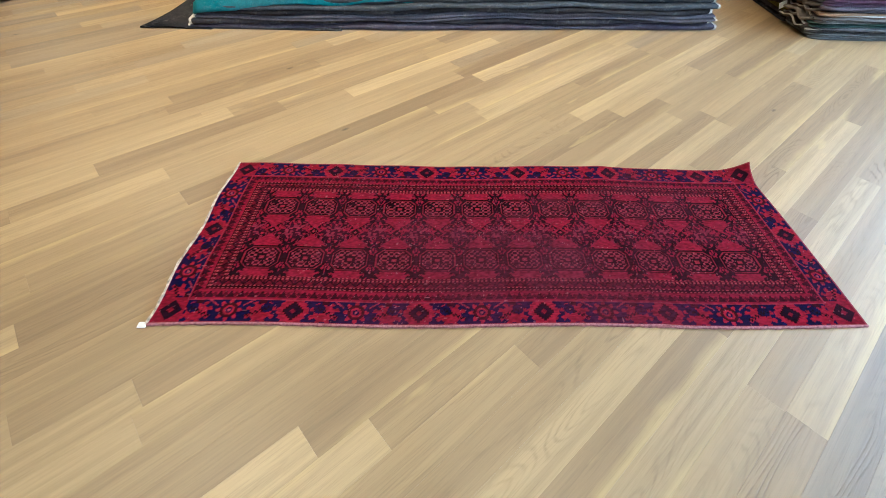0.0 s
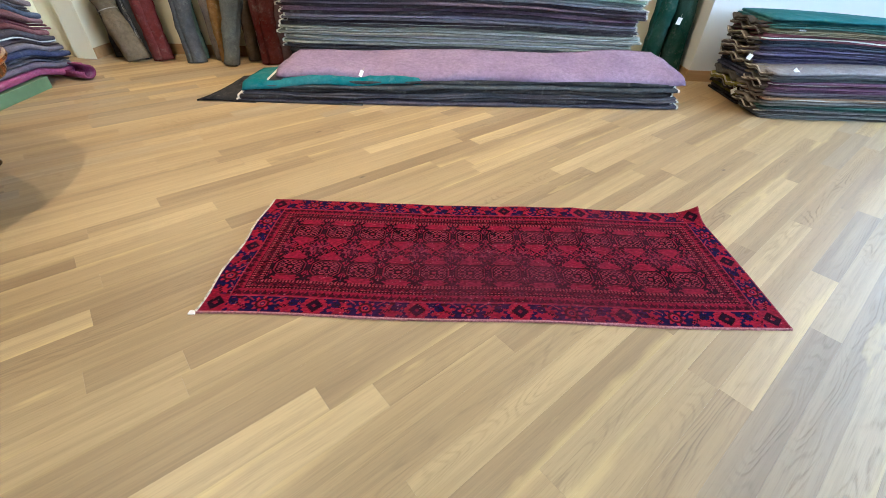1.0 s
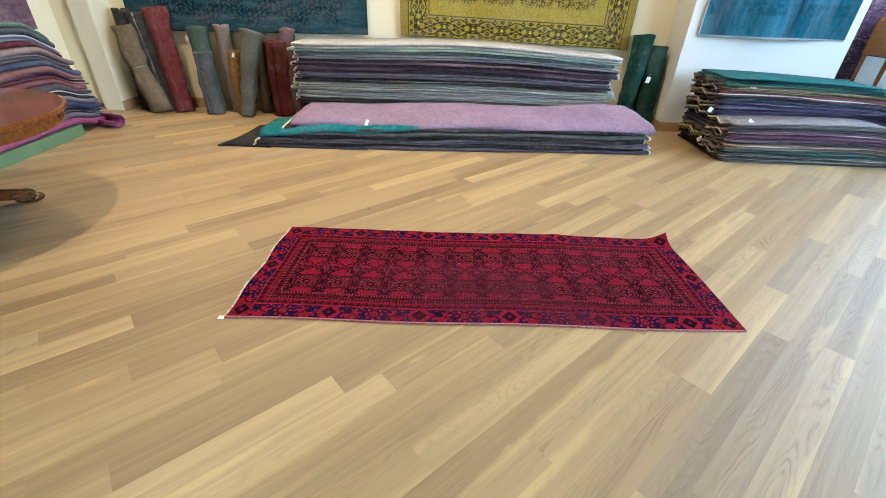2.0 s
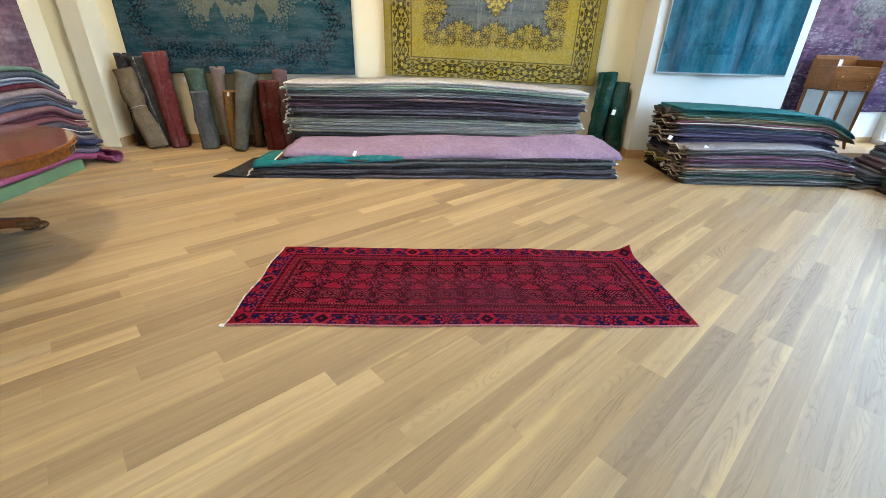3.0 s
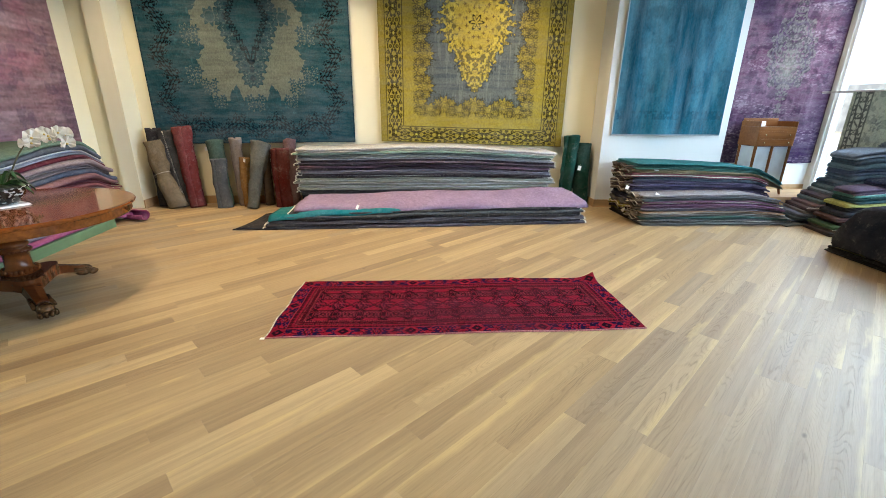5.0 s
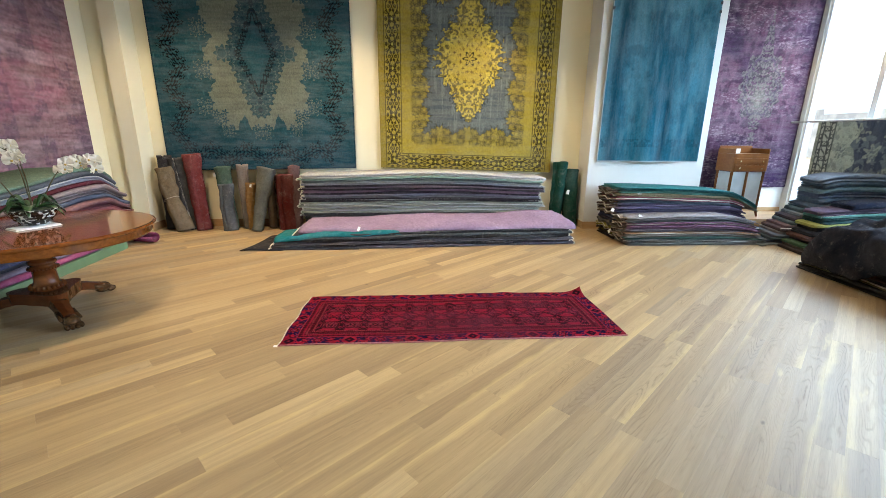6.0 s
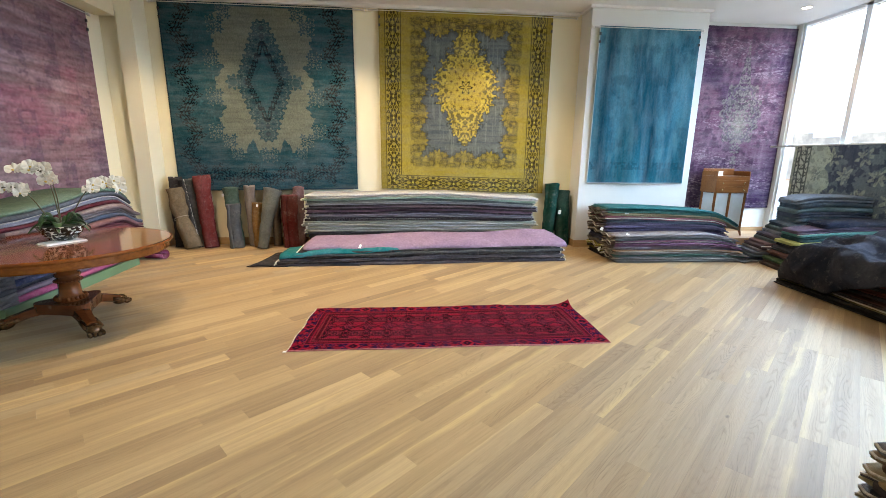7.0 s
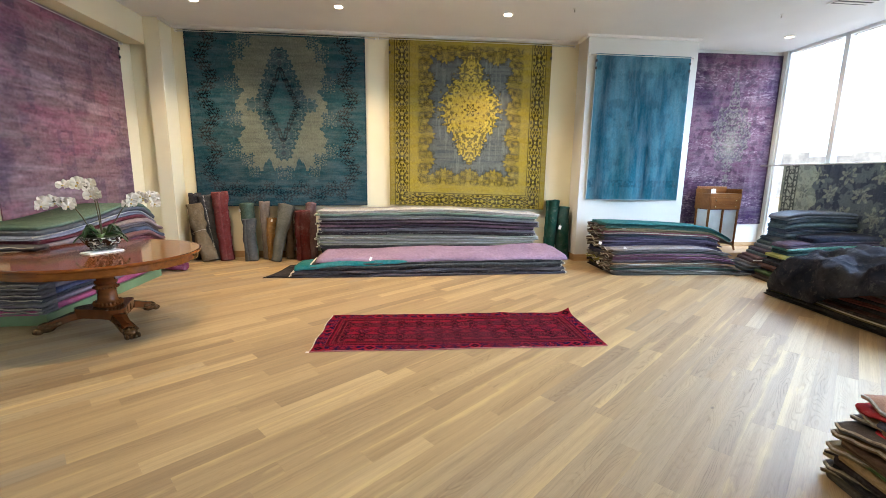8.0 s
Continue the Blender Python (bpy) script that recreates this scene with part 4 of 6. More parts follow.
for k in range(60):
    a = 2 * math.pi * k / 60
    r = 0.17 + 0.10 * (0.5 + 0.5 * math.cos(3 * (a - radians(80)))) ** 2
    tri.append((r * math.cos(a), r * math.sin(a)))
lo = [bm.verts.new((x, y, 0.13)) for x, y in tri]
hi = [bm.verts.new((x, y, 0.222)) for x, y in tri]
for k in range(60):
    bm.faces.new((lo[k], lo[(k + 1) % 60], hi[(k + 1) % 60], hi[k]))
bm.faces.new(hi), bm.faces.new(lo[::-1])
part("base_block", bm, M_MAHOG_D, table)
for a in (80, 200, 320):
    part("leg", paw_leg(bmesh.new(), a), M_MAHOG_D, table, smooth=False)
    part("paw_foot", paw(a), M_GILT, table, "carved paw foot with worn gilding", smooth=True)

# ---- orchid bowl and booklet on the table ----
VIEW, SIDE = Vector((-0.58, 0.81, 0)), Vector((0.81, 0.58, 0))
TOP = 0.752
booklet = empty("booklet", pose(-3.24, 1.60, TOP, 0, 0, 62), "thin white booklet lying on the table", "booklet")
part("cover", boxed(-0.15, -0.085, 0.001, 0.15, 0.085, 0.005), M_PAPER, booklet)
part("pages", boxed(-0.145, -0.080, 0.005, 0.145, 0.080, 0.014, 0.001), M_PAPER, booklet)
k = Mat("mottled_glazed_bowl", 0.15)
v = k.n("TexVoronoi", Vector=k.coords("Object", (1, 1, 1.6)), Scale=34.0)
g = k.noise(k.coords("Object"), 20, 3)
k.colour(k.mix(k.span(k.math("ADD", v.outputs["Distance"], k.math("MULTIPLY", g, 0.6)), 0.90, 0.98), (0.018, 0.016, 0.012), (0.50, 0.48, 0.44)))
M_BOWL = k.m
M_LEAF = plain("orchid_leaf", (0.035, 0.10, 0.022), 0.35, vary=0.25, scale=9)
M_STEM = plain("orchid_stem", (0.09, 0.085, 0.04), 0.6, vary=0.2)
M_MOSS = plain("dark_moss", (0.02, 0.035, 0.012), 0.9, vary=0.4, scale=60)
k = Mat("orchid_petal", 0.55, spec=0.3)
pp = k.noise(k.coords("Object"), 30, 3)
k.colour(k.mix(k.span(pp, 0.3, 0.7), (0.80, 0.76, 0.66), (0.86, 0.85, 0.80)))
k.b.inputs["Subsurface Weight"].default_value = 0.0
M_PETAL = k.m
M_LIP = plain("orchid_lip", (0.70, 0.52, 0.16), 0.5)
orchid = empty("orchid_bowl", pose(-3.27, 1.66, TOP + 0.015), "white orchids with arching stems in a mottled bowl", "orchid")
part("bowl", lathe(bmesh.new(), [(0.075, 0.0), (0.095, 0.01), (0.13, 0.05), (0.165, 0.11), (0.178, 0.135), (0.170, 0.135), (0.155, 0.105), (0.02, 0.10)], 40), M_BOWL, orchid, "dark bowl mottled with white", smooth=True)
bm = bmesh.new()
bmesh.ops.create_uvsphere(bm, u_segments=18, v_segments=8, radius=1.0, matrix=pose(0, 0, 0.11) @ Matrix.Diagonal((0.158, 0.158, 0.035, 1)))
for v in bm.verts:
    v.co += Vector((0, 0, 0.02 * noise.noise(v.co * 40)))
part("moss", bm, M_MOSS, orchid, "dark green moss")


def leaf(angle, length, width, rise):
    bm = bmesh.new()
    m = pose(0, 0, 0.13, 0, 0, angle)
    prev = None
    for i in range(9):
        t = i / 8
        w = width * math.sin(math.pi * (0.12 + 0.86 * t)) ** 0.8
        x, z = 0.03 + length * t, rise * math.sin(2.2 * t) - 0.10 * t * t
        now = [bm.verts.new(m @ Vector(c)) for c in ((x, -w, z + 0.012), (x, 0, z - 0.006), (x, w, z + 0.012), (x, 0, z - 0.010))]
        if prev:
            for q in range(4):
                bm.faces.new((prev[q], prev[(q + 1) % 4], now[(q + 1) % 4], now[q]))
        prev = now
    return bm

for a, l, w, r in ((35, .17, .035, .07), (215, .19, .036, .06), (90, .15, .04, .10), (300, .16, .04, .07), (160, .15, .034, .09), (10, .18, .03, .05), (255, .15, .034, .11), (235, .13, .04, .13), (55, .14, .04, .13), (20, .10, .035, .15), (200, .11, .035, .15)):
    part("leaf", leaf(a, l, w, r), M_LEAF, orchid, smooth=True)


def petal(bm, m, long, wide):
    ring = []
    c = bm.verts.new(m @ Vector((0, 0, 0)))
    for i in range(11):
        a = -1.25 + 2.5 * i / 10
        x = long * (0.5 + 0.5 * math.cos(a * 1.15))
        ring.append(bm.verts.new(m @ Vector((x, wide * math.sin(a * 1.25), 0.012 * math.cos(3 * a) + 0.01))))
    for a, b in zip(ring, ring[1:]):
        bm.faces.new((c, a, b))
    bmesh.ops.solidify(bm, geom=[f for f in bm.faces if c in f.verts], thickness=0.0012)
    return bm


def flower(m, size, parent):
    bm = bmesh.new()
    for a, l, w in ((90, 1.0, .42), (210, 1.0, .42), (330, 1.0, .42), (10, 1.0, .72), (170, 1.0, .72)):
        petal(bm, m @ pose(0, 0, 0, 0, 0, a) @ pose(0, 0, 0, 0, -12, 0), size * l, size * w)
    f = part("flower", bm, M_PETAL, parent, "white orchid flower")
    bm = bmesh.new()
    bmesh.ops.create_uvsphere(bm, u_segments=8, v_segments=6, radius=size * 0.16, matrix=m @ pose(0, -size * 0.16, 0.012))
    part("lip", bm, M_LIP, f, "yellowish lip")


def spray(base, knee, tip, n, seed):
    rng = random.Random(seed)
    base, knee, tip = Vector(base), Vector(knee), Vector(tip)
    curve = lambda t: base * (1 - t) ** 3 + 3 * t * (1 - t) ** 2 * (base * 0.3 + knee * 0.7) + 3 * t * t * (1 - t) * (knee + Vector((0, 0, 0.05))) + tip * t ** 3
    bm = bmesh.new()
    pts = [curve(i / 14) for i in range(15)]
    for a, b in zip(pts, pts[1:]):
        rod(bm, a, b, 0.005, 0.0045, 6)
    part("stem", bm, M_STEM, orchid, "thin brown green stem")
    for i in range(n):
        t = 0.52 + 0.48 * i / (n - 1)
        p = curve(t) + Vector((rng.uniform(-.025, .025), rng.uniform(-.03, .03), rng.uniform(-0.03, 0.035)))
        face = Vector((0.50 + rng.uniform(-.5, .5), -0.75 + rng.uniform(-.4, .4), rng.uniform(-.1, .4)))
        turn = face.to_track_quat("Z", "Y").to_matrix().to_4x4()
        flower(Matrix.Translation(p) @ turn, rng.uniform(0.050, 0.062), orchid)

S = lambda s, z, d=0.0: SIDE * s + VIEW * d + Vector((0, 0, z))
spray(S(-.05, .12), S(-.20, .52), S(-.40, .44, -.10), 8, 1)
spray(S(0.0, .12), S(-.02, .66), S(-.17, .60, .05), 7, 2)
spray(S(0.0, .13), S(.02, .62), S(-.22, .62, .02), 5, 4)
spray(S(.04, .12), S(.24, .52), S(.46, .46, .08), 10, 3)

# ---- small stand in the alcove ----
stand = empty("side_stand", pose(5.66, 4.98, 0.19) @ Matrix.Diagonal((0.72, 1, 1.06, 1)), "small satinwood stand with a drawer and gallery top", "side table")
for sx in (-0.40, 0.40):
    for sy in (-0.17, 0.17):
        bm = bmesh.new()
        rod(bm, (sx, sy, 0.78), (sx, sy, 0.10), 0.036, 0.028, 4)
        rod(bm, (sx, sy, 0.10), (sx * 1.06, sy * 1.15, 0.0), 0.028, 0.018, 8)
        part("leg", bm, M_STAND, stand)
part("middle_leg", rod(bmesh.new(), (-0.02, -0.18, 0.78), (-0.02, -0.18, 0.14), 0.026, None, 8), M_STAND, stand)
part("case", boxed(-0.44, -0.20, 0.74, 0.44, 0.20, 1.02, 0.006), M_STAND, stand)
# added opaque panels that stand in for the brightness between the legs
M_LEG_GAP = plain("pale_leg_gap", (0.64, 0.71, 0.75), 0.25, 0.0, 0.10, 4)
for args in ((-0.365, -0.176, 0.16, -0.05, -0.170, 0.73), (0.01, -0.176, 0.16, 0.365, -0.170, 0.73), (-0.406, -0.135, 0.16, -0.400, 0.135, 0.73)):
    part("gap_panel", boxed(*args), M_LEG_GAP, stand, "pale panel standing in for light between the legs")
part("shelf", boxed(-0.41, -0.18, 0.12, 0.41, 0.18, 0.15, 0.004), M_STAND, stand)
for z in (0.79, 0.90):
    d = part("drawer", boxed(-0.40, -0.212, z - 0.045, 0.40, -0.202, z + 0.05, 0.003), M_STAND, stand)
    for x in (-0.28, 0.28):
        bm = bmesh.new()
        bmesh.ops.create_uvsphere(bm, u_segments=10, v_segments=6, radius=0.016, matrix=pose(x, -0.222, z))
        part("knob", bm, M_BRASS, d, "pale brass knob", smooth=True)
for nm, args in (("gallery_side", (-0.44, -0.20, 1.02, -0.42, 0.20, 1.10)), ("gallery_side", (0.42, -0.20, 1.02, 0.44, 0.20, 1.10)), ("gallery_back", (-0.42, 0.18, 1.02, 0.42, 0.20, 1.14))):
    part(nm, boxed(*args, bevel=0.006), M_STAND, stand)
papers = empty("paper_stack", pose(5.58, 4.93, 0.19 + 1.02, 0, 0, 6), "white cards in a small holder on the stand", "papers")
part("sheets", boxed(-0.16, -0.08, 0, 0.16, 0.08, 0.05, 0.003), M_PAPER, papers)
part("holder", boxed(-0.18, 0.085, 0, 0.06, 0.095, 0.14, 0.002), M_PAPER, papers)

# ---- small fittings overhead ----
for x, y in ((2.12, 3.74), (5.2, 3.58)):
    s = empty("sprinkler", pose(x, y, CEIL), "small white ceiling sprinkler", "sprinkler", "ceiling sprinklers")
    part("plate", lathe(bmesh.new(), [(0.03, -0.001), (0.03, -0.006), (0.012, -0.012)], 16), M_TRIM, s)
    part("nozzle", rod(bmesh.new(), (0, 0, -0.012), (0, 0, -0.05), 0.008, 0.012, 8), M_STEEL, s)
vent = empty("ceiling_vent", pose(5.75, 2.85, CEIL), "grey slotted ceiling air vent", "vent")
part("frame", boxed(-0.30, -0.30, -0.012, 0.30, 0.30, -0.001, 0.003), M_TRIM, vent)
M_DARK = plain("dark_void", (0.05, 0.05, 0.055), 0.9)
part("backing", boxed(-0.26, -0.26, -0.016, 0.26, 0.26, -0.0125), M_DARK, vent)
for q in range(6):
    part("slat", boxed(-0.26, -0.24 + 0.085 * q, -0.022, 0.26, -0.20 + 0.085 * q, -0.0165), M_TRIM, vent)


# ---- paper tags on the rugs ----
def tag(x, y, z, w=0.05, h=0.07, turn=0.0, lean=0.0):
    t = empty("price_tag", pose(x, y, z, lean, turn, 0), "small white paper price tag on a string", "tag", "price tags")
    part("card", boxed(-w / 2, -0.0012, -h / 2, w / 2, 0.0012, h / 2), M_PAPER, t)
    part("string", rod(bmesh.new(), (0, 0, h / 2), (0.006, 0.012, h / 2 + 0.035), 0.0016, None, 5), M_HEM, t)

tag(-0.86, 3.682, 0.262, 0.032, 0.06, 25, -30)
tag(2.50, 4.80, 0.62, 0.05, 0.07, 10)
tag(-3.22, 4.92, 0.88, 0.032, 0.05, -8)
tag(-2.66, 4.845, 0.72, 0.03, 0.05, 15)
tag(2.90, 3.98, 0.46, 0.05, 0.05, 20)
tag(2.88, 3.96, 0.14, 0.06, 0.05, -30)
tag(3.30, 4.005, 0.70, 0.07, 0.03, 25)
tag(3.16, 3.63, 0.42, 0.09, 0.03, 35)


# ---- woven patterns ----
def vnoise(x, y, seed=0):
    xi, yi = np.floor(x).astype(np.int64), np.floor(y).astype(np.int64)
    fx, fy = x - xi, y - yi
    fx, fy = fx * fx * (3 - 2 * fx), fy * fy * (3 - 2 * fy)

    def h(a, b):
        n = (a * 374761393 + b * 668265263 + seed * 974634777) & 0x7FFFFFFF
        n = ((n ^ (n >> 13)) * 1274126177) & 0x7FFFFFFF
        return ((n ^ (n >> 16)) & 0xFFFF) / 65535.0
    return (h(xi, yi) * (1 - fx) + h(xi + 1, yi) * fx) * (1 - fy) + (h(xi, yi + 1) * (1 - fx) + h(xi + 1, yi + 1) * fx) * fy


def fbm(x, y, seed=0, octaves=4):
    return sum(vnoise(x * 2 ** i, y * 2 ** i, seed + i) * 0.5 ** (i + 1) for i in range(octaves)) / (1 - 0.5 ** octaves)


def lay(col, mask, rgb, alpha=1.0):
    m = (np.clip(mask.astype(float), 0, 1) * alpha)[..., None]
    return col * (1 - m) + np.array(lin(*rgb)) * m


def rep(x, p):
    return (x + p / 2) % p - p / 2


def rosette(x, y, r, n, depth=0.25, turn=0.0):
    a = np.arctan2(y, x) + turn
    return np.hypot(x, y) < r * (1 - depth + depth * np.cos(n * a))


def lattice(x, y, p, w=0.16):
    """Curling symmetrical tracery."""
    a, b = 2 * np.pi * x / p, 2 * np.pi * y / p
    f = np.cos(a) + np.cos(b) + 0.9 * np.cos(2 * a) * np.cos(b) - 0.7 * np.cos(a) * np.cos(2 * b)
    g = np.sin(a + 0.8 * np.sin(b)) * np.sin(b + 0.8 * np.sin(a))
    return (np.abs(f) < w * 2.2) | (np.abs(g) < w * 0.40), f


def runner_pattern(x, y, w, h):
    red, black, pink, navy = (170, 32, 62), (30, 4, 18), (196, 92, 102), (18, 20, 78)
    ex, ey = np.minimum(x, w - x), np.minimum(y, h - y)
    e = np.minimum(ex, ey)
    along = np.where(ey < ex, x - w / 2, y - h / 2)
    c = np.ones((*x.shape, 3)) * np.array(lin(*red))
    # navy border: serrated diamonds, rosettes and hooked leaves in turn
    b1 = (e > 0.008) & (e < 0.102)
    c = lay(c, b1, navy)
    s = e - 0.055
    P4 = 0.475
    run = np.where(ey < ex, along - 0.125, along)
    u, u2 = rep(run, P4), rep(run + P4 / 2, P4)
    saw = 0.010 * np.abs(rep(np.abs(s), 0.020)) / 0.010
    c = lay(c, b1 & (np.abs(u) + 0.55 * np.abs(s) < 0.058 + saw), (186, 40, 66))
    c = lay(c, b1 & (np.abs(u) + np.floor(np.abs(s) / 0.008) * 0.008 < 0.038), (58, 6, 28))
    c = lay(c, b1 & (np.abs(u) + np.floor(np.abs(s) / 0.008) * 0.008 < 0.030), (40, 12, 44))
    c = lay(c, b1 & (np.abs(u) + np.abs(s) < 0.012), (150, 26, 50))
    c = lay(c, b1 & rosette(u2, s, 0.050, 8, 0.20), (190, 44, 68))
    c = lay(c, b1 & (np.abs(np.hypot(u2, s) - 0.027) < 0.006), black, 0.85)
    c = lay(c, b1 & (np.hypot(u2, s) < 0.012), navy)
    c = lay(c, b1 & (np.hypot(u2, s) < 0.006), pink)
    for sign in (-1, 1):
        v = rep(run - sign * P4 / 4, P4) * sign
        body = np.hypot(v * 0.9, s + 0.008) < 0.044 + 0.008 * np.sign(np.sin(9 * np.arctan2(s, v)))
        bite = np.hypot(v + 0.020, s - 0.012) < 0.022
        c = lay(c, b1 & body & ~bite, (180, 36, 62))
        c = lay(c, b1 & body & (np.abs(s + 0.5 * v - 0.004 * np.sign(np.sin(v * 420))) < 0.005), (44, 6, 30))
        c = lay(c, b1 & (np.abs(s - 0.034 + 0.7 * (v - 0.052)) < 0.004) & (np.abs(v - 0.052) < 0.02), (184, 62, 82))
        c = lay(c, b1 & (np.abs(v) < 0.014) & (s > 0.028), (72, 8, 34))
    corner = b1 & (np.maximum(ex, ey) < 0.112)
    c = lay(c, corner, (170, 34, 60))
    c = lay(c, corner & (np.abs(ex - 0.058) + np.abs(ey - 0.058) < 0.044), (44, 8, 36))
    c = lay(c, corner & (np.abs(ex - 0.058) + np.abs(ey - 0.058) < 0.014), red)
    c = lay(c, (e > 0.102) & (e < 0.107), (186, 70, 88))
    # reciprocal triangles on red
    b2 = (e > 0.107) & (e < 0.152)
    tri = np.abs(rep(along, 0.040)) / 0.020
    c = lay(c, b2 & ((e - 0.112) / 0.036 + tri < 0.92) & (e > 0.112), (72, 8, 32))
    c = lay(c, b2 & (np.abs((e - 0.128) / 0.012) + np.abs(rep(along + 0.020, 0.040)) / 0.010 < 1.0), (108, 14, 40))
    # dotted guards with a running hook between
    b3 = (e > 0.152) & (e < 0.218)
    c = lay(c, b3, (128, 18, 44))
    for at in (0.157, 0.168, 0.204, 0.214):
        c = lay(c, b3 & (np.abs(e - at) < 0.0040), black, 0.8)
        c = lay(c, b3 & (np.abs(e - at) < 0.0026) & (np.abs(rep(along, 0.017)) < 0.0042), (196, 90, 96))
    hookrow = np.abs(e - 0.186 - 0.009 * np.sin(2 * np.pi * along / 0.040)) < 0.0045
    c = lay(c, b3 & hookrow, (44, 6, 26))
    c = lay(c, b3 & (np.abs(e - 0.186) < 0.012) & (np.abs(rep(along + 0.010, 0.040)) < 0.005), (60, 8, 30), 0.8)
    # field: two rows of octagons, plain red wedges above and below them, leaf clusters and blossoms between
    f = e > 0.218
    first, pitch = 0.317, 0.1845
    gx = (x - first + pitch / 2) % pitch - pitch / 2
    kx = (x - first) % pitch - pitch / 2
    yy = np.abs(y - 0.472)
    gy = yy - 0.156
    c = lay(c, f, (174, 34, 64))
    cluster = vnoise(np.abs(kx) * 95, y * 95, 54)
    # leaf clusters at the joints, outside and inside of each row
    for cy, r in ((0.232, 0.046), (0.084, 0.040)):
        ros = rosette(kx, yy - cy, r, 6, 0.28, 0.5)
        c = lay(c, f & ros & (cluster > 0.28), (38, 6, 30))
        c = lay(c, f & ros & (cluster > 0.74), (150, 40, 66))
        c = lay(c, f & (np.abs(np.abs(kx) - 0.012 - 0.55 * np.abs(yy - cy)) < 0.006) & (np.abs(yy - cy) < 0.05), black)
    # blossoms along the middle
    ros = rosette(kx, y - 0.472, 0.058, 10, 0.22)
    c = lay(c, f & ros, (74, 12, 42))
    c = lay(c, f & ros & (vnoise(kx * 120, y * 120, 66) > 0.50), (172, 62, 84), 0.9)
    # the crossing lattice between the blossoms
    arm = np.abs(yy - np.abs(gx) * 0.95 - 0.006) < 0.012
    c = lay(c, f & arm & (yy < 0.085) & (cluster > 0.30), (34, 6, 26))
    c = lay(c, f & arm & (yy < 0.085) & (cluster > 0.72), (160, 48, 70))
    c = lay(c, f & (np.abs(gx) + yy < 0.022), black)
    c = lay(c, f & (np.abs(gx) + yy < 0.008), (180, 60, 80))
    c = lay(c, f & (np.abs(gx) > yy * 0.9 + 0.012) & (yy < 0.05) & ~ros & (cluster > 0.42), (50, 8, 34))
    # small stepped diamonds at the waist of each row
    c = lay(c, f & (np.abs(kx) + np.abs(gy) < 0.030), (48, 6, 30))
    c = lay(c, f & (np.abs(kx) + np.abs(gy) < 0.016), (176, 44, 66))
    c = lay(c, f & (np.abs(np.abs(kx) - np.abs(gy) * 0.5) < 0.006) & (np.abs(gy) < 0.075), (44, 6, 26))
    octa = np.maximum(np.maximum(np.abs(gx) / 0.084, np.abs(gy) / 0.064), (np.abs(gx) + np.abs(gy)) / 0.118)
    c = lay(c, f & (octa < 1.0), (34, 4, 20))
    c = lay(c, f & (octa < 0.90) & (octa > 0.84), (168, 46, 66))
    maze = (np.abs(rep(gx, 0.026)) < 0.0046) ^ (np.abs(rep(gy, 0.022)) < 0.0046)
    c = lay(c, f & (octa < 0.74) & maze & (vnoise(gx * 90, gy * 90, 31) > 0.22), (186, 74, 90), 0.9)
    c = lay(c, f & (octa < 0.74) & ((gx * (y - 0.472) * gy) > 0) & ~maze, (96, 14, 40), 0.7)
    c = lay(c, f & (np.maximum(np.abs(gx) / 0.022, np.abs(gy) / 0.018) < 1), black)
    c = lay(c, f & (np.maximum(np.abs(gx) / 0.010, np.abs(gy) / 0.008) < 1), (176, 52, 72))
    # worn grey patches and loose knots
    worn = np.clip((fbm(x * 2.2 + 3, y * 3.0, 9) - 0.44) * 3.0, 0, 0.6) * np.exp(-((x - 1.5) / 0.8) ** 2)
    c = lay(c, worn, (122, 58, 74))
    flecks = (vnoise(x * 150, y * 150, 21) > 0.92) & (fbm(x * 3, y * 3, 14) > 0.50)
    c = lay(c, flecks, (196, 130, 134), 0.6)
    c = c * (0.62 + 0.76 * vnoise(x * 90, y * 220, 3))[..., None]
    c = np.clip(c, 0, 1) ** 1.12
    return lay(c, e < 0.008, (186, 76, 88)) * 0.47


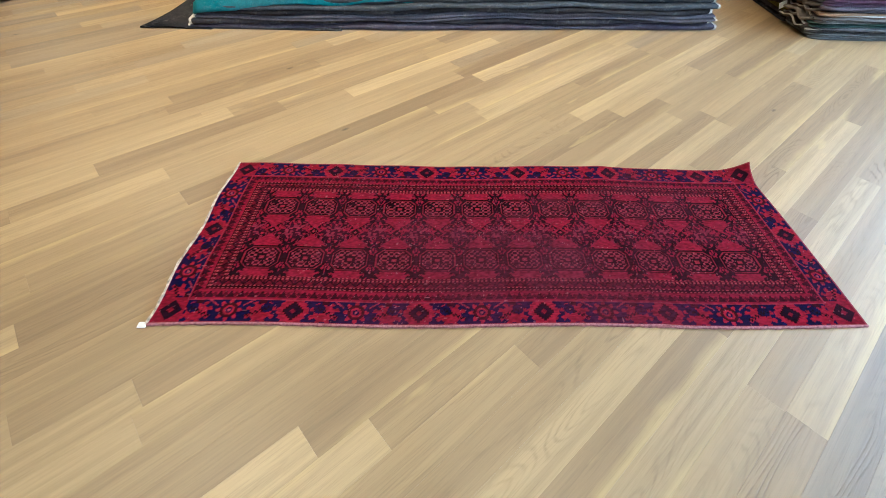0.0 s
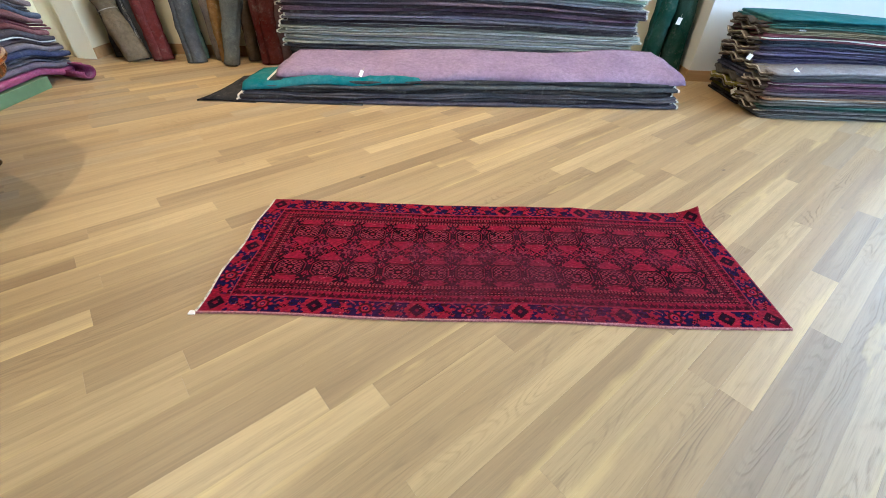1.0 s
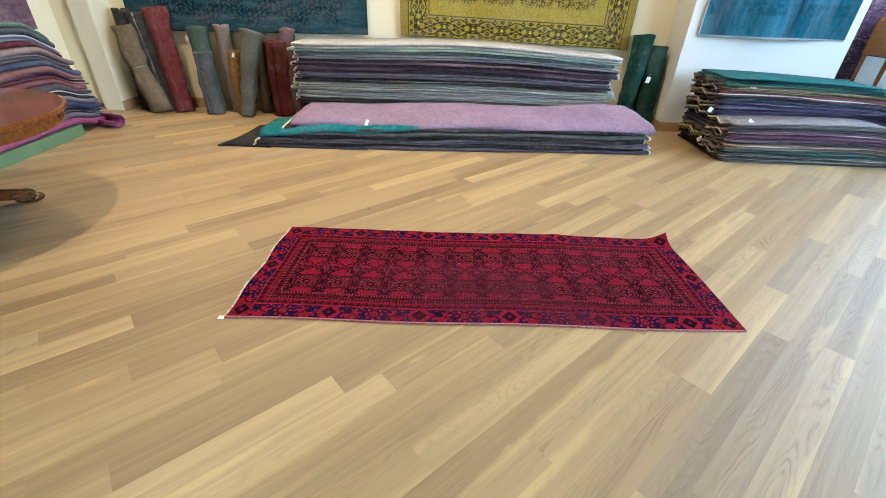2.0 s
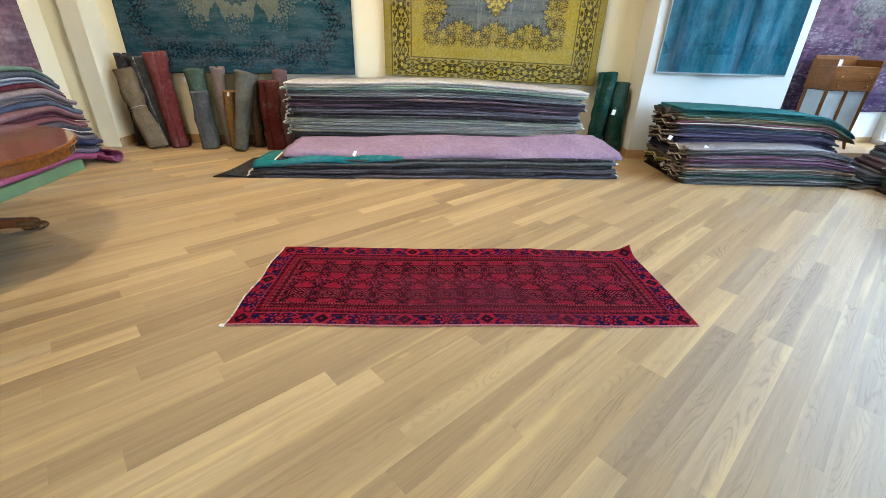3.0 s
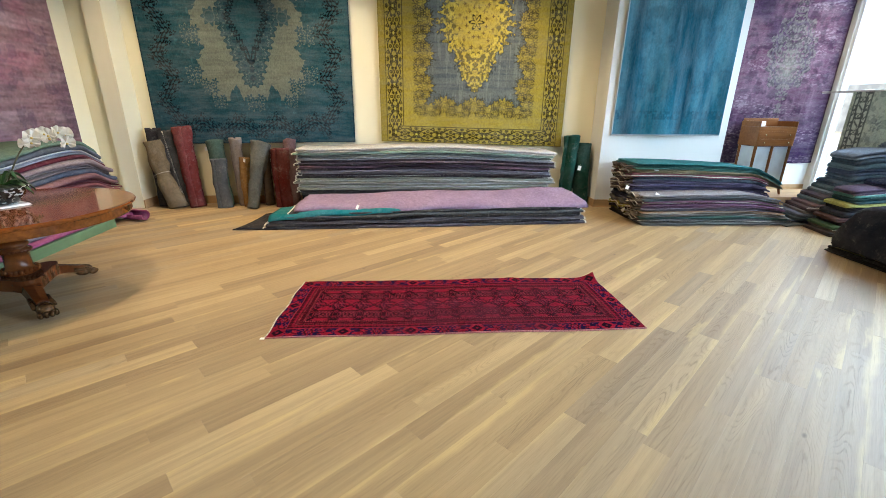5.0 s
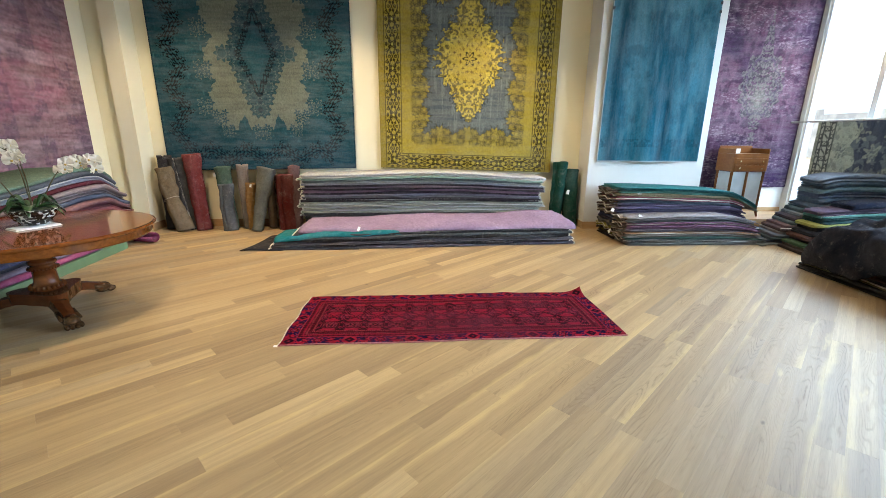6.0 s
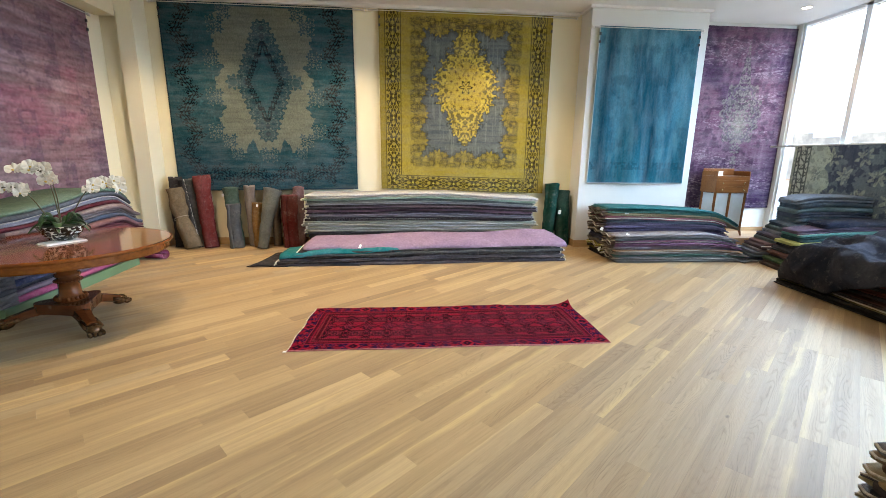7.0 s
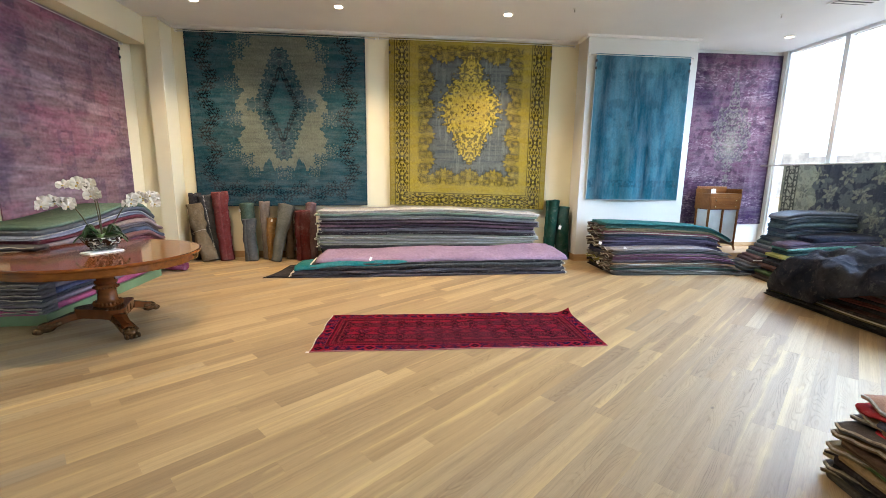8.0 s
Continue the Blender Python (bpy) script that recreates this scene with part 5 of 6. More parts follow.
def blue_pattern(x, y, w, h):
    ink, leafy, pale, deep = (12, 28, 38), (48, 78, 88), (102, 108, 96), (30, 60, 72)
    c = np.ones((*x.shape, 3)) * np.array(lin(35, 70, 79))
    c = c * (0.76 + 0.5 * fbm(x * 2.0, y * 1.2, 4))[..., None]
    c = lay(c, np.clip((vnoise(x * 26, y * 26, 40) - 0.72) * 5, 0, 1) * np.clip((fbm(x * 2, y * 2, 41) - 0.45) * 5, 0, 1), (64, 108, 116), 0.5)
    cx, cy = w * 0.515, h * 0.60
    dx, dy = np.abs(x - cx), y - cy
    ad = np.abs(dy)
    # grey field with a stepped, leafy edge
    tooth = 0.022 * np.sign(np.sin(y * 52)) * (np.abs(np.sin(y * 17)) > 0.4)
    half = 0.76 - 0.13 * np.clip(1 - np.abs(rep(y - 0.10, 0.60)) / 0.16, 0, 1) + tooth
    foot = 0.62 + 0.20 * np.clip(1 - np.abs(dx - 0.27) / 0.10, 0, 1) ** 0.8 + 0.30 * np.clip(dx - 0.50, 0, 1) + 0.02 * np.sign(np.sin(dx * 60))
    roof = h - 0.05 - 0.45 * np.clip(dx - 0.50, 0, 1)
    c = lay(c, (dx < half) & (y > foot) & (y < roof), pale)
    c = lay(c, (dx < half) & (y > foot) & (y < roof) & (vnoise(x * 4, y * 60, 45) > 0.60), (88, 96, 88), 0.5)
    # blossom sprays along its edge: dark petals ringed by pale outlines
    for px, py, r in ((0.82, 0.94, 0.13), (0.62, 0.80, 0.12), (0.52, 0.60, 0.10), (0.80, 1.46, 0.14), (0.80, 2.02, 0.13), (0.0, 0.58, 0.13), (0.70, 2.50, 0.14), (0.56, 2.68, 0.12)):
        for qx, qy in ((0, 0), (0.55, 0.42), (-0.55, 0.42), (0.48, -0.50), (-0.48, -0.50)):
            ux, uy = dx - px - qx * r, y - py - qy * r
            rim, ros = rosette(ux, uy, r * 0.56, 5, 0.30, 0.6), rosette(ux, uy, r * 0.46, 5, 0.30, 0.6)
            c = lay(c, rim & ~ros, (100, 108, 98), 0.95)
            c = lay(c, ros, (40, 70, 80))
            c = lay(c, np.hypot(ux, uy) < r * 0.10, pale, 0.8)
    # medallion: fan blossoms chained round a pointed diamond
    med = dx / 0.38 + ad / 0.90 < 0.92
    c = lay(c, med, leafy)
    for t in (0.0, 0.17, 0.36, 0.55, 0.74, 0.93):
        px, py, r = 0.30 * (1 - t) + 0.01, 0.84 * t, 0.155 - 0.03 * t
        ux, uy = dx - px, ad - py
        rr, a0 = np.hypot(ux, uy), np.arctan2(uy, ux)
        edge = r * (0.87 + 0.13 * np.cos(9 * a0))
        c = lay(c, rr < edge, (48, 76, 82))
        c = lay(c, np.abs(rr - edge) < 0.008, deep, 0.9)
        c = lay(c, (np.abs(rr - r * 0.62 * (0.88 + 0.12 * np.cos(9 * a0))) < 0.007), (96, 108, 104), 0.75)
        c = lay(c, (rr < r * 0.82) & (rr > r * 0.3) & (np.abs(rep(a0, 0.57)) < 0.07), (28, 50, 64), 0.6)
        c = lay(c, rr < r * 0.20, deep)
    wing = rosette(dx - 0.50, dy, 0.125, 7, 0.18)
    c = lay(c, wing, (48, 76, 82))
    c = lay(c, np.abs(np.hypot(dx - 0.50, dy) - 0.07) < 0.008, (88, 100, 100), 0.6)
    d2 = dx / 0.29 + ad / 0.62
    c = lay(c, d2 < 1.0, (42, 76, 84))
    c = lay(c, d2 < 0.55, (46, 84, 90))
    ang = np.arctan2(ad, dx)
    for phase in (0.0, np.pi):
        c = lay(c, np.abs(d2 - 0.92 - 0.13 * np.sin(ang * 16 + phase)) < 0.050, ink, 0.95)
    for t in np.linspace(0.05, 0.95, 7):
        c = lay(c, rosette(dx - 0.27 * (1 - t), ad - 0.58 * t, 0.036, 4, 0.5, t * 4), ink, 0.8)
    c = lay(c, (ad > 0.55) & (ad < 0.88) & (np.abs(dx - 0.02 * np.sin(ad * 50)) < 0.018), (22, 44, 60), 0.8)
    # zigzag chain of lobed leaf outlines in the outer border
    e1 = np.minimum(x, w - x)
    tri = lambda v: 4 * np.abs(rep(v, 1.0)) - 1
    for q, run, ok in ((e1 - 0.31 - 0.10 * tri(y / 0.60), y, y > 0.26), (y - 0.23 - 0.085 * tri((x - cx) / 0.56), x - cx, e1 > 0.36)):
        ok = ok & (np.abs(q) < 0.16)
        c = lay(c, (np.abs(np.abs(q) - 0.030) < 0.012) & ok, (6, 14, 22))
        for off, side, r in ((0.0, 0.050, 0.058), (0.06, -0.050, 0.058), (0.03, -0.110, 0.036), (0.09, 0.110, 0.036)):
            loc = rep(run + off, 0.12)
            c = lay(c, rosette(q - side, loc, r, 5, 0.28, off * 9) & ok, (6, 14, 22))
            c = lay(c, (np.hypot(q - side, loc) < r * 0.42) & ok, (40, 76, 84))
    c = lay(c, np.minimum(e1, np.minimum(y, h - y)) < 0.02, (26, 54, 66))
    # deeper blue towards the bottom, over the lowest 0.9 m
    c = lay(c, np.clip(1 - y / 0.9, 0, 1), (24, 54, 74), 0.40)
    return c * (0.82 + 0.50 * vnoise(x * 110, y * 60, 3))[..., None]


def yellow_pattern(x, y, w, h):
    gold, ink, grey = (150, 134, 54), (46, 40, 18), (92, 100, 100)
    c = np.ones((*x.shape, 3)) * np.array(lin(*gold))
    c = c * (0.82 + 0.36 * fbm(x * 1.5, y * 1.5, 6))[..., None]
    ex = np.minimum(x, w - x)
    e = np.minimum(ex, np.minimum(y + 0.10, h - y + 0.42))
    along = np.where(ex <= e + 1e-6, y - h * 0.60, x - w / 2)
    c = lay(c, ex < 0.09, (138, 122, 50))
    b = (e > 0.10) & (e < 0.35)
    q = e - 0.225
    # scrolling tracery: paired vines, curled tendrils, buds and palmettes
    P0 = 0.36
    u = rep(along, P0)
    s1 = np.abs(q)
    vine = np.abs(s1 - 0.060 - 0.032 * np.cos(along * 2 * np.pi / P0)) < 0.0080
    c = lay(c, b & vine, ink, 0.9)
    c = lay(c, b & (np.abs(s1 - 0.052 * np.abs(np.sin(along * np.pi / P0))) < 0.0075), ink, 0.85)
    for ux, uq, r in ((0.0, 0.045, 0.026), (0.085, 0.078, 0.026), (0.14, 0.030, 0.030), (0.055, 0.020, 0.018), (0.17, 0.088, 0.018)):
        rr = np.hypot(np.abs(u) - ux, s1 - uq)
        turn = np.arctan2(s1 - uq, np.abs(u) - ux)
        c = lay(c, b & (np.abs(rr - r * (0.72 + 0.09 * turn)) < 0.0075), ink, 0.85)
        c = lay(c, b & (rr < 0.008), ink, 0.8)
    c = lay(c, b & rosette(rep(along + P0 / 4, P0 / 2), s1 - 0.105, 0.017, 3, 0.45), ink, 0.75)
    c = lay(c, b & rosette(rep(along + P0 / 2, P0), q, 0.040, 6, 0.4), ink, 0.9)
    c = lay(c, b & rosette(rep(along + P0 / 2, P0), q, 0.022, 6, 0.4), (190, 178, 80))
    for at in (0.10, 0.35):
        c = lay(c, np.abs(e - at) < 0.008, ink, 0.8)
    # grey field, edged by blossoms and spiky leaves
    cx, cy = w / 2, h * 0.60
    dx, dy = x - cx, y - cy
    P = 0.46
    fray = 0.05 * (vnoise(x * 18, y * 18, 7) - 0.5)
    inner = e > 0.80 - 0.10 * np.abs(rep(along, P)) / (P / 2) * 1.4 + fray
    c = lay(c, inner, grey)
    c = lay(c, inner & (vnoise(x * 2, y * 46, 8) > 0.58), (78, 86, 92), 0.65)
    c = lay(c, inner & (vnoise(x * 50, y * 3, 18) > 0.70), (124, 130, 126), 0.4)
    band = (e > 0.50) & (e < 0.86)
    for off, ee, r, nn in ((0.0, 0.70, 0.13, 9), (P / 2, 0.62, 0.10, 5), (P / 4, 0.58, 0.055, 6), (-P / 4, 0.58, 0.055, 6), (P / 4, 0.72, 0.06, 6), (-P / 4, 0.72, 0.06, 6)):
        tx, ty = rep(along + off, P), e - ee
        r0, a0 = np.hypot(tx, ty), np.arctan2(ty, tx)
        edge = r * (0.80 + 0.20 * np.cos(nn * a0))
        c = lay(c, band & (r0 < edge), (160, 142, 60))
        c = lay(c, band & (np.abs(r0 - edge) < 0.008), (58, 52, 34), 0.85)
        c = lay(c, band & (r0 < r * 0.75) & (np.abs(rep(a0, 2 * np.pi / nn)) < 0.09), (86, 76, 42), 0.5)
        c = lay(c, band & (np.abs(r0 - r * 0.42) < 0.0055), (80, 70, 40), 0.6)
        c = lay(c, band & (r0 < edge) & (vnoise(np.abs(tx) * 60, ty * 60, 41) > 0.72), (88, 80, 48), 0.6)
        spikes = (np.abs(rep(a0, 0.34)) < 0.055) & (r0 > edge) & (r0 < edge + 0.05)
        c = lay(c, band & spikes, (58, 54, 38), 0.75)
    # medallion
    ang = np.arctan2(dy, dx)
    ay = np.abs(dy)
    R = (np.abs(dx / 0.55) ** 1.45 + (ay / 0.78) ** 1.45) ** (1 / 1.45)
    fr = 0.30 * (vnoise(np.abs(dx) * 26, dy * 26, 9) - 0.5) + 0.12 * (vnoise(np.abs(dx) * 60, dy * 60, 19) - 0.5)
    hang = np.abs(dx) / 0.235 + (np.abs(ay - 0.66) / 0.33) ** 1.5
    med = (R < 0.96 + 0.07 * np.cos(ang * 24) + fr) | ((hang < 1.0 + fr * 1.2) & (ay > 0.40))
    c = lay(c, med, (164, 146, 62))
    core = (np.hypot(dx / 0.36, dy / 0.42) < 0.92 + 0.08 * np.cos(ang * 16))
    speck = vnoise(np.abs(dx) * 34, dy * 34, 5) * 0.6 + vnoise(np.abs(dx) * 75, dy * 75, 15) * 0.4
    c = lay(c, med & ~core & (speck > 0.55), (66, 64, 44), 0.75)
    c = lay(c, med & ~core & (speck < 0.36), (192, 172, 72), 0.8)
    c = lay(c, core & (speck > 0.66), (104, 92, 48), 0.5)
    halo = ~med & ((R < 1.03 + 0.07 * np.cos(ang * 24) + fr) | ((hang < 1.12 + fr * 1.2) & (ay > 0.40)))
    c = lay(c, halo, (52, 56, 56), 0.7)
    for k in range(12):
        a = k * np.pi / 6 + 0.26
        for rr in (0.46, 0.78):
            c = lay(c, rosette(dx - 0.33 * rr * np.cos(a), dy - 0.44 * rr * np.sin(a), 0.026, 4, 0.4), (84, 64, 34), 0.9)
    c = lay(c, np.abs(np.hypot(dx, dy) - 0.070 * (1 + 0.5 * np.cos(6 * ang))) < 0.014, (34, 36, 24))
    return c * (0.84 + 0.46 * vnoise(x * 90, y * 60, 3))[..., None]


def violet_pattern(x, y, w, h):
    c = np.ones((*x.shape, 3)) * np.array(lin(100, 68, 86))
    c = lay(c, np.clip((fbm(x * 1.4, y * 2.6, 3) - 0.42) * 4, 0, 1), (122, 92, 108), 0.7)
    c = lay(c, np.clip((fbm(x * 1.6 + 7, y * 2.4, 13) - 0.46) * 5, 0, 1), (64, 44, 74), 0.8)
    # darker violet towards the bottom
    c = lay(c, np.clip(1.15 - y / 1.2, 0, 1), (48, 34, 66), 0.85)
    # worn wefts and warps: short broken marks, thicker in a few bands
    band = np.clip((fbm(x * 0.7, y * 4.5, 43) - 0.44) * 6, 0.10, 1)
    mark = np.clip((vnoise(x * 16, y * 62, 33) * 0.5 + vnoise(x * 42, y * 110, 34) * 0.5 - 0.54) * 7, 0, 1)
    c = lay(c, mark * band, (176, 156, 164), 0.46)
    c = lay(c, np.clip((fbm(x * 18, y * 3.0, 23) - 0.54) * 6, 0, 1), (150, 128, 140), 0.22)
    c = lay(c, np.clip((fbm(x * 12, y * 12, 53) - 0.54) * 8, 0, 1), (52, 36, 58), 0.55)
    dx, dy = np.abs(x - w / 2), y - h * 0.54
    ang = np.arctan2(dy, dx)
    R = np.hypot(dx / 0.42, dy / 0.66)
    med = (R < 0.92 + 0.08 * np.cos(12 * ang)) | ((dx / 0.20 + np.abs(dy) / 1.25) < 1)
    c = lay(c, med & (vnoise(dx * 38, dy * 38, 6) > 0.40), (122, 122, 112), 0.60)
    c = lay(c, med & (vnoise(dx * 44, dy * 44, 16) > 0.60), (56, 48, 60), 0.65)
    c = lay(c, med & (np.abs(R - 0.70 - 0.06 * np.cos(10 * ang)) < 0.03), (84, 72, 90), 0.6)
    c = lay(c, np.exp(-((dx / 0.15) ** 2 + ((dy + 0.22) / 0.22) ** 2)), (176, 170, 150), 0.3)
    # darker over the last 0.3 m at the right edge
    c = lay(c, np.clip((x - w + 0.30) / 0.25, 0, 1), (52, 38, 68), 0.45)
    return c * (0.78 + 0.44 * vnoise(x * 60, y * 120, 4))[..., None]


def turquoise_pattern(x, y, w, h):
    c = np.ones((*x.shape, 3)) * np.array(lin(38, 102, 122))
    # dark and pale vertical drifts: fold shade and highlights put into the dye
    c = lay(c, np.clip((fbm(x * 1.7, y * 0.7, 3) - 0.40) * 5, 0, 1), (18, 68, 86), 0.65)
    c = lay(c, np.clip((fbm(x * 2.4 + 4, y * 0.7, 11) - 0.46) * 6, 0, 1), (88, 144, 164), 0.45)
    c = lay(c, np.clip((fbm(x * 9, y * 1.2, 15) - 0.52) * 5, 0, 1), (100, 152, 168), 0.25)
    c = lay(c, np.clip((y - h + 0.8) / 0.6, 0, 1) * np.clip((fbm(x * 4, y * 3, 21) - 0.35) * 3, 0, 1), (108, 146, 158), 0.5)
    # two wavy dark bands, painted as the shade of deeper folds
    c = lay(c, np.exp(-((x - w * 0.60 - 0.05 * np.sin(y * 2.2)) / 0.05) ** 2) * np.clip(0.35 + np.sin(y * 2.4 + 0.4), 0, 1), (10, 50, 68), 0.8)
    c = lay(c, np.exp(-((x - w * 0.13 + 0.05 * np.sin(y * 1.5)) / 0.10) ** 2), (12, 56, 74), 0.75)
    c = lay(c, np.clip((fbm(x * 6, y * 6, 71) - 0.52) * 6, 0, 1), (24, 76, 94), 0.45)
    c = lay(c, (np.abs(rep(y - 0.30, 9.0)) < 0.06) & (vnoise(x * 30, y * 30, 73) > 0.5), (22, 70, 90), 0.5)
    c = c * (0.78 + 0.34 * vnoise(x * 90, y * 60, 4))[..., None]
    return lay(c, (y < 0.015) | (x < 0.012), (200, 205, 205), 0.8)


def mauve_pattern(x, y, w, h):
    c = np.ones((*x.shape, 3)) * np.array(lin(122, 94, 100))
    c = lay(c, np.clip((fbm(x * 1.2, y * 10, 3) - 0.48) * 5, 0, 1), (150, 130, 138), 0.55)
    c = lay(c, np.clip((fbm(x * 2.2, y * 1.4, 17) - 0.52) * 5, 0, 1), (78, 60, 80), 0.7)
    c = lay(c, np.clip((fbm(x * 1.1 + 5, y * 2.4, 27) - 0.5) * 5, 0, 1), (140, 84, 104), 0.6)
    fig = (fbm(x * 7, y * 7, 19) > 0.56) & (np.abs(rep(x, 0.5)) < 0.12)
    c = lay(c, fig, (80, 62, 84), 0.4)
    c = c * 1.2
    c = lay(c, (vnoise(x * 14, y * 60, 8) > 0.72), (160, 134, 142), 0.15)
    return c * (0.55 + 0.5 * vnoise(x * 7, y * 42, 4) + 0.4 * vnoise(x * 40, y * 40, 14))[..., None]


def moss_pattern(x, y, w, h):
    c = np.ones((*x.shape, 3)) * np.array(lin(120, 126, 112))
    c = lay(c, np.clip((fbm(x * 2, y * 2, 3) - 0.5) * 3, 0, 1), (96, 108, 108), 0.7)
    c = lay(c, fbm(x * 16, y * 16, 8) > 0.54, (70, 78, 76), 0.55)
    # dark field with pale blossoms
    f = x > 0.66 + 0.10 * (vnoise(x * 9, y * 9, 5) - 0.5) + 0.05 * np.cos(y * 2 * np.pi / 0.42)
    c = lay(c, f, (44, 50, 62))
    c = lay(c, f & (fbm(x * 12, y * 12, 28) > 0.53), (72, 80, 84), 0.8)
    for off, row, r in ((0.0, 0.30, 0.12), (0.24, 0.62, 0.13), (0.0, 0.95, 0.12), (0.24, 1.25, 0.12)):
        tx, ty = rep(x + off, 0.48), y - row
        c = lay(c, (x > 0.40) & (fbm(x * 14, y * 14, 48) > 0.44) & rosette(tx, ty, r * 1.3, 7, 0.28), (112, 118, 106), 0.6)
        c = lay(c, (x > 0.40) & (vnoise(tx * 50, ty * 50, 6) > 0.5) & rosette(tx, ty, r * 0.8, 7, 0.3), (60, 66, 70), 0.7)
    b = (x > 0.06) & (x < 0.30)
    c = lay(c, b, (118, 124, 114))
    l, _ = lattice(x - 0.18, y, 0.24, 0.24)
    c = lay(c, b & l, (30, 36, 40), 0.85)
    c = lay(c, (np.abs(x - 0.06) < 0.012) | (np.abs(x - 0.31) < 0.012), (40, 46, 48), 0.8)
    # whole pattern brightened: window glare put into the dye
    return c * (2.3 + 1.2 * vnoise(x * 90, y * 90, 4))[..., None]


def woven(name, w, h, cell, pattern, material, shape, thick=0.012):
    """A rug as a fine sheet of knots, coloured by its pattern, with an edge and a back. shape(x, y) gives each knot's place."""
    step = 8
    nx, ny = int(w / cell / step) * step, int(h / cell / step) * step
    gx, gy = np.meshgrid(np.linspace(0, w, nx + 1), np.linspace(0, h, ny + 1))
    col = pattern(gx, gy, w, h)
    pts = np.stack(shape(gx, gy), -1).reshape(-1, 3)
    idx = np.arange((nx + 1) * (ny + 1)).reshape(ny + 1, nx + 1)
    quads = np.stack((idx[:-1, :-1], idx[:-1, 1:], idx[1:, 1:], idx[1:, :-1]), -1).reshape(-1, 4)
    coarse = idx[::step, ::step]
    back = np.stack(shape(gx, gy, -thick), -1).reshape(-1, 3)[coarse.ravel()]
    n = len(pts)
    cid = np.arange(coarse.size).reshape(coarse.shape) + n
    under = np.stack((cid[:-1, :-1], cid[1:, :-1], cid[1:, 1:], cid[:-1, 1:]), -1).reshape(-1, 4)
    ring = lambda g: np.concatenate((g[0, :-1], g[:-1, -1], g[-1, :0:-1], g[:0:-1, 0]))
    fine, low = ring(idx), ring(cid)
    side = []
    for i in range(len(low)):
        up = [fine[(i * step + q) % len(fine)] for q in range(step + 1)]
        side.append([int(v) for v in up[::-1]] + [int(low[i]), int(low[(i + 1) % len(low)])])
    me = bpy.data.meshes.new(name)
    faces = quads.tolist() + side + under.tolist()
    me.from_pydata(np.concatenate((pts, back)).tolist(), [], faces)
    flat = np.ones((n + len(back), 4), np.float32)
    flat[:n, :3] = col.reshape(-1, 3)
    flat[n:, :3] = col.reshape(-1, 3)[coarse.ravel()]
    at = me.color_attributes.new("dye", "FLOAT_COLOR", "POINT")
    at.data.foreach_set("color", flat.ravel())
    me.shade_smooth()
    for p in me.polygons[len(quads):]:
        p.use_smooth = False
    me.materials.append(material)
    return new(name, me)


M_RUNNER = dyed("runner_wool", (1, 1, 1), (0.13, 0.03, 0.05), 0.14)
M_WEFT = dyed("overdyed_wool", (0.6, 1, 3.0), (0.36, 0.36, 0.34), 0.22)
M_WARP = dyed("streaked_wool", (3.0, 1, 0.5), (0.36, 0.42, 0.44), 0.22)


# red runner on the floor, its far corner curled up
def runner_shape(x, y, off=0.0):
    u, v = x / 2.68, y / 0.955
    ax = (1 - v) * (-1.15 + 2.68 * u) + v * (-1.115 + 2.635 * u)
    ay = 0.852 + 0.958 * v + 0.006 * np.sin(5 * x) * (1 - v) + 0.008 * np.sin(4 * x + 1) * v
    ax = ax + 0.007 * np.sin(15 * y + 0.5) * np.exp(-(x / 0.12) ** 2) + (0.012 + 0.010 * np.sin(np.pi * y / 0.955)) * np.exp(-((2.68 - x) / 0.25) ** 2)
    az = 0.009 + 0.004 * np.exp(-((x - 1.9) / 0.05) ** 2) + 0.002 * np.sin(6 * x) * np.sin(5 * y) + 0.003 * np.sin(9 * x) ** 2 * (v > 0.97)
    d = np.hypot(2.68 - x, 0.955 - y)
    az = az + 0.055 * np.clip(1 - d / 0.16, 0, 1) ** 2
    return ax, ay, az + off * 0.65

runner = tagged(woven("runner_rug", 2.68, 0.955, 0.0040, runner_pattern, M_RUNNER, runner_shape), "worn crimson runner rug with octagon rows and navy border", "rug")
bm = bmesh.new()
prev = None
for i in range(41):
    y = 0.955 * i / 40
    x, yy, z = (float(q) for q in runner_shape(np.array(0.0), np.array(y)))
    w = 0.009 + 0.003 * math.sin(i * 1.7)
    now = [bm.verts.new(c) for c in ((x - w, yy, 0.002), (x - w * 0.7, yy, 0.010), (x + 0.004, yy, z + 0.002), (x + 0.004, yy, 0.002))]
    if prev:
        for q in range(4):
            bm.faces.new((prev[q], prev[(q + 1) % 4], now[(q + 1) % 4], now[q]))
    prev = now
part("end_binding", bm, plain("cream_binding", (0.74, 0.66, 0.58), 0.95, vary=0.35, scale=60, spec=0.1), runner, "white woven end binding")
bm = bmesh.new()
prev = None
for i in range(121):
    x = 2.68 * i / 120
    xx, y, z = (float(q) for q in runner_shape(np.array(x), np.array(0.0)))
    w = 0.006 + 0.0015 * math.sin(i * 2.3)
    now = [bm.verts.new(c) for c in ((xx, y - w, 0.002), (xx, y - w * 0.7, 0.010), (xx, y + 0.003, z + 0.0015), (xx, y + 0.003, 0.002))]
    if prev:
        for q in range(4):
            bm.faces.new((prev[q], prev[(q + 1) % 4], now[(q + 1) % 4], now[q]))
    prev = now
part("side_binding", bm, plain("rose_binding", (0.42, 0.16, 0.17), 0.9, vary=0.3, scale=90), runner, "faded rose overcast edge")
part("label_tag", boxed(-1.178, 0.838, 0.001, -1.148, 0.862, 0.006, 0.002), M_PAPER, runner, "small white tag")


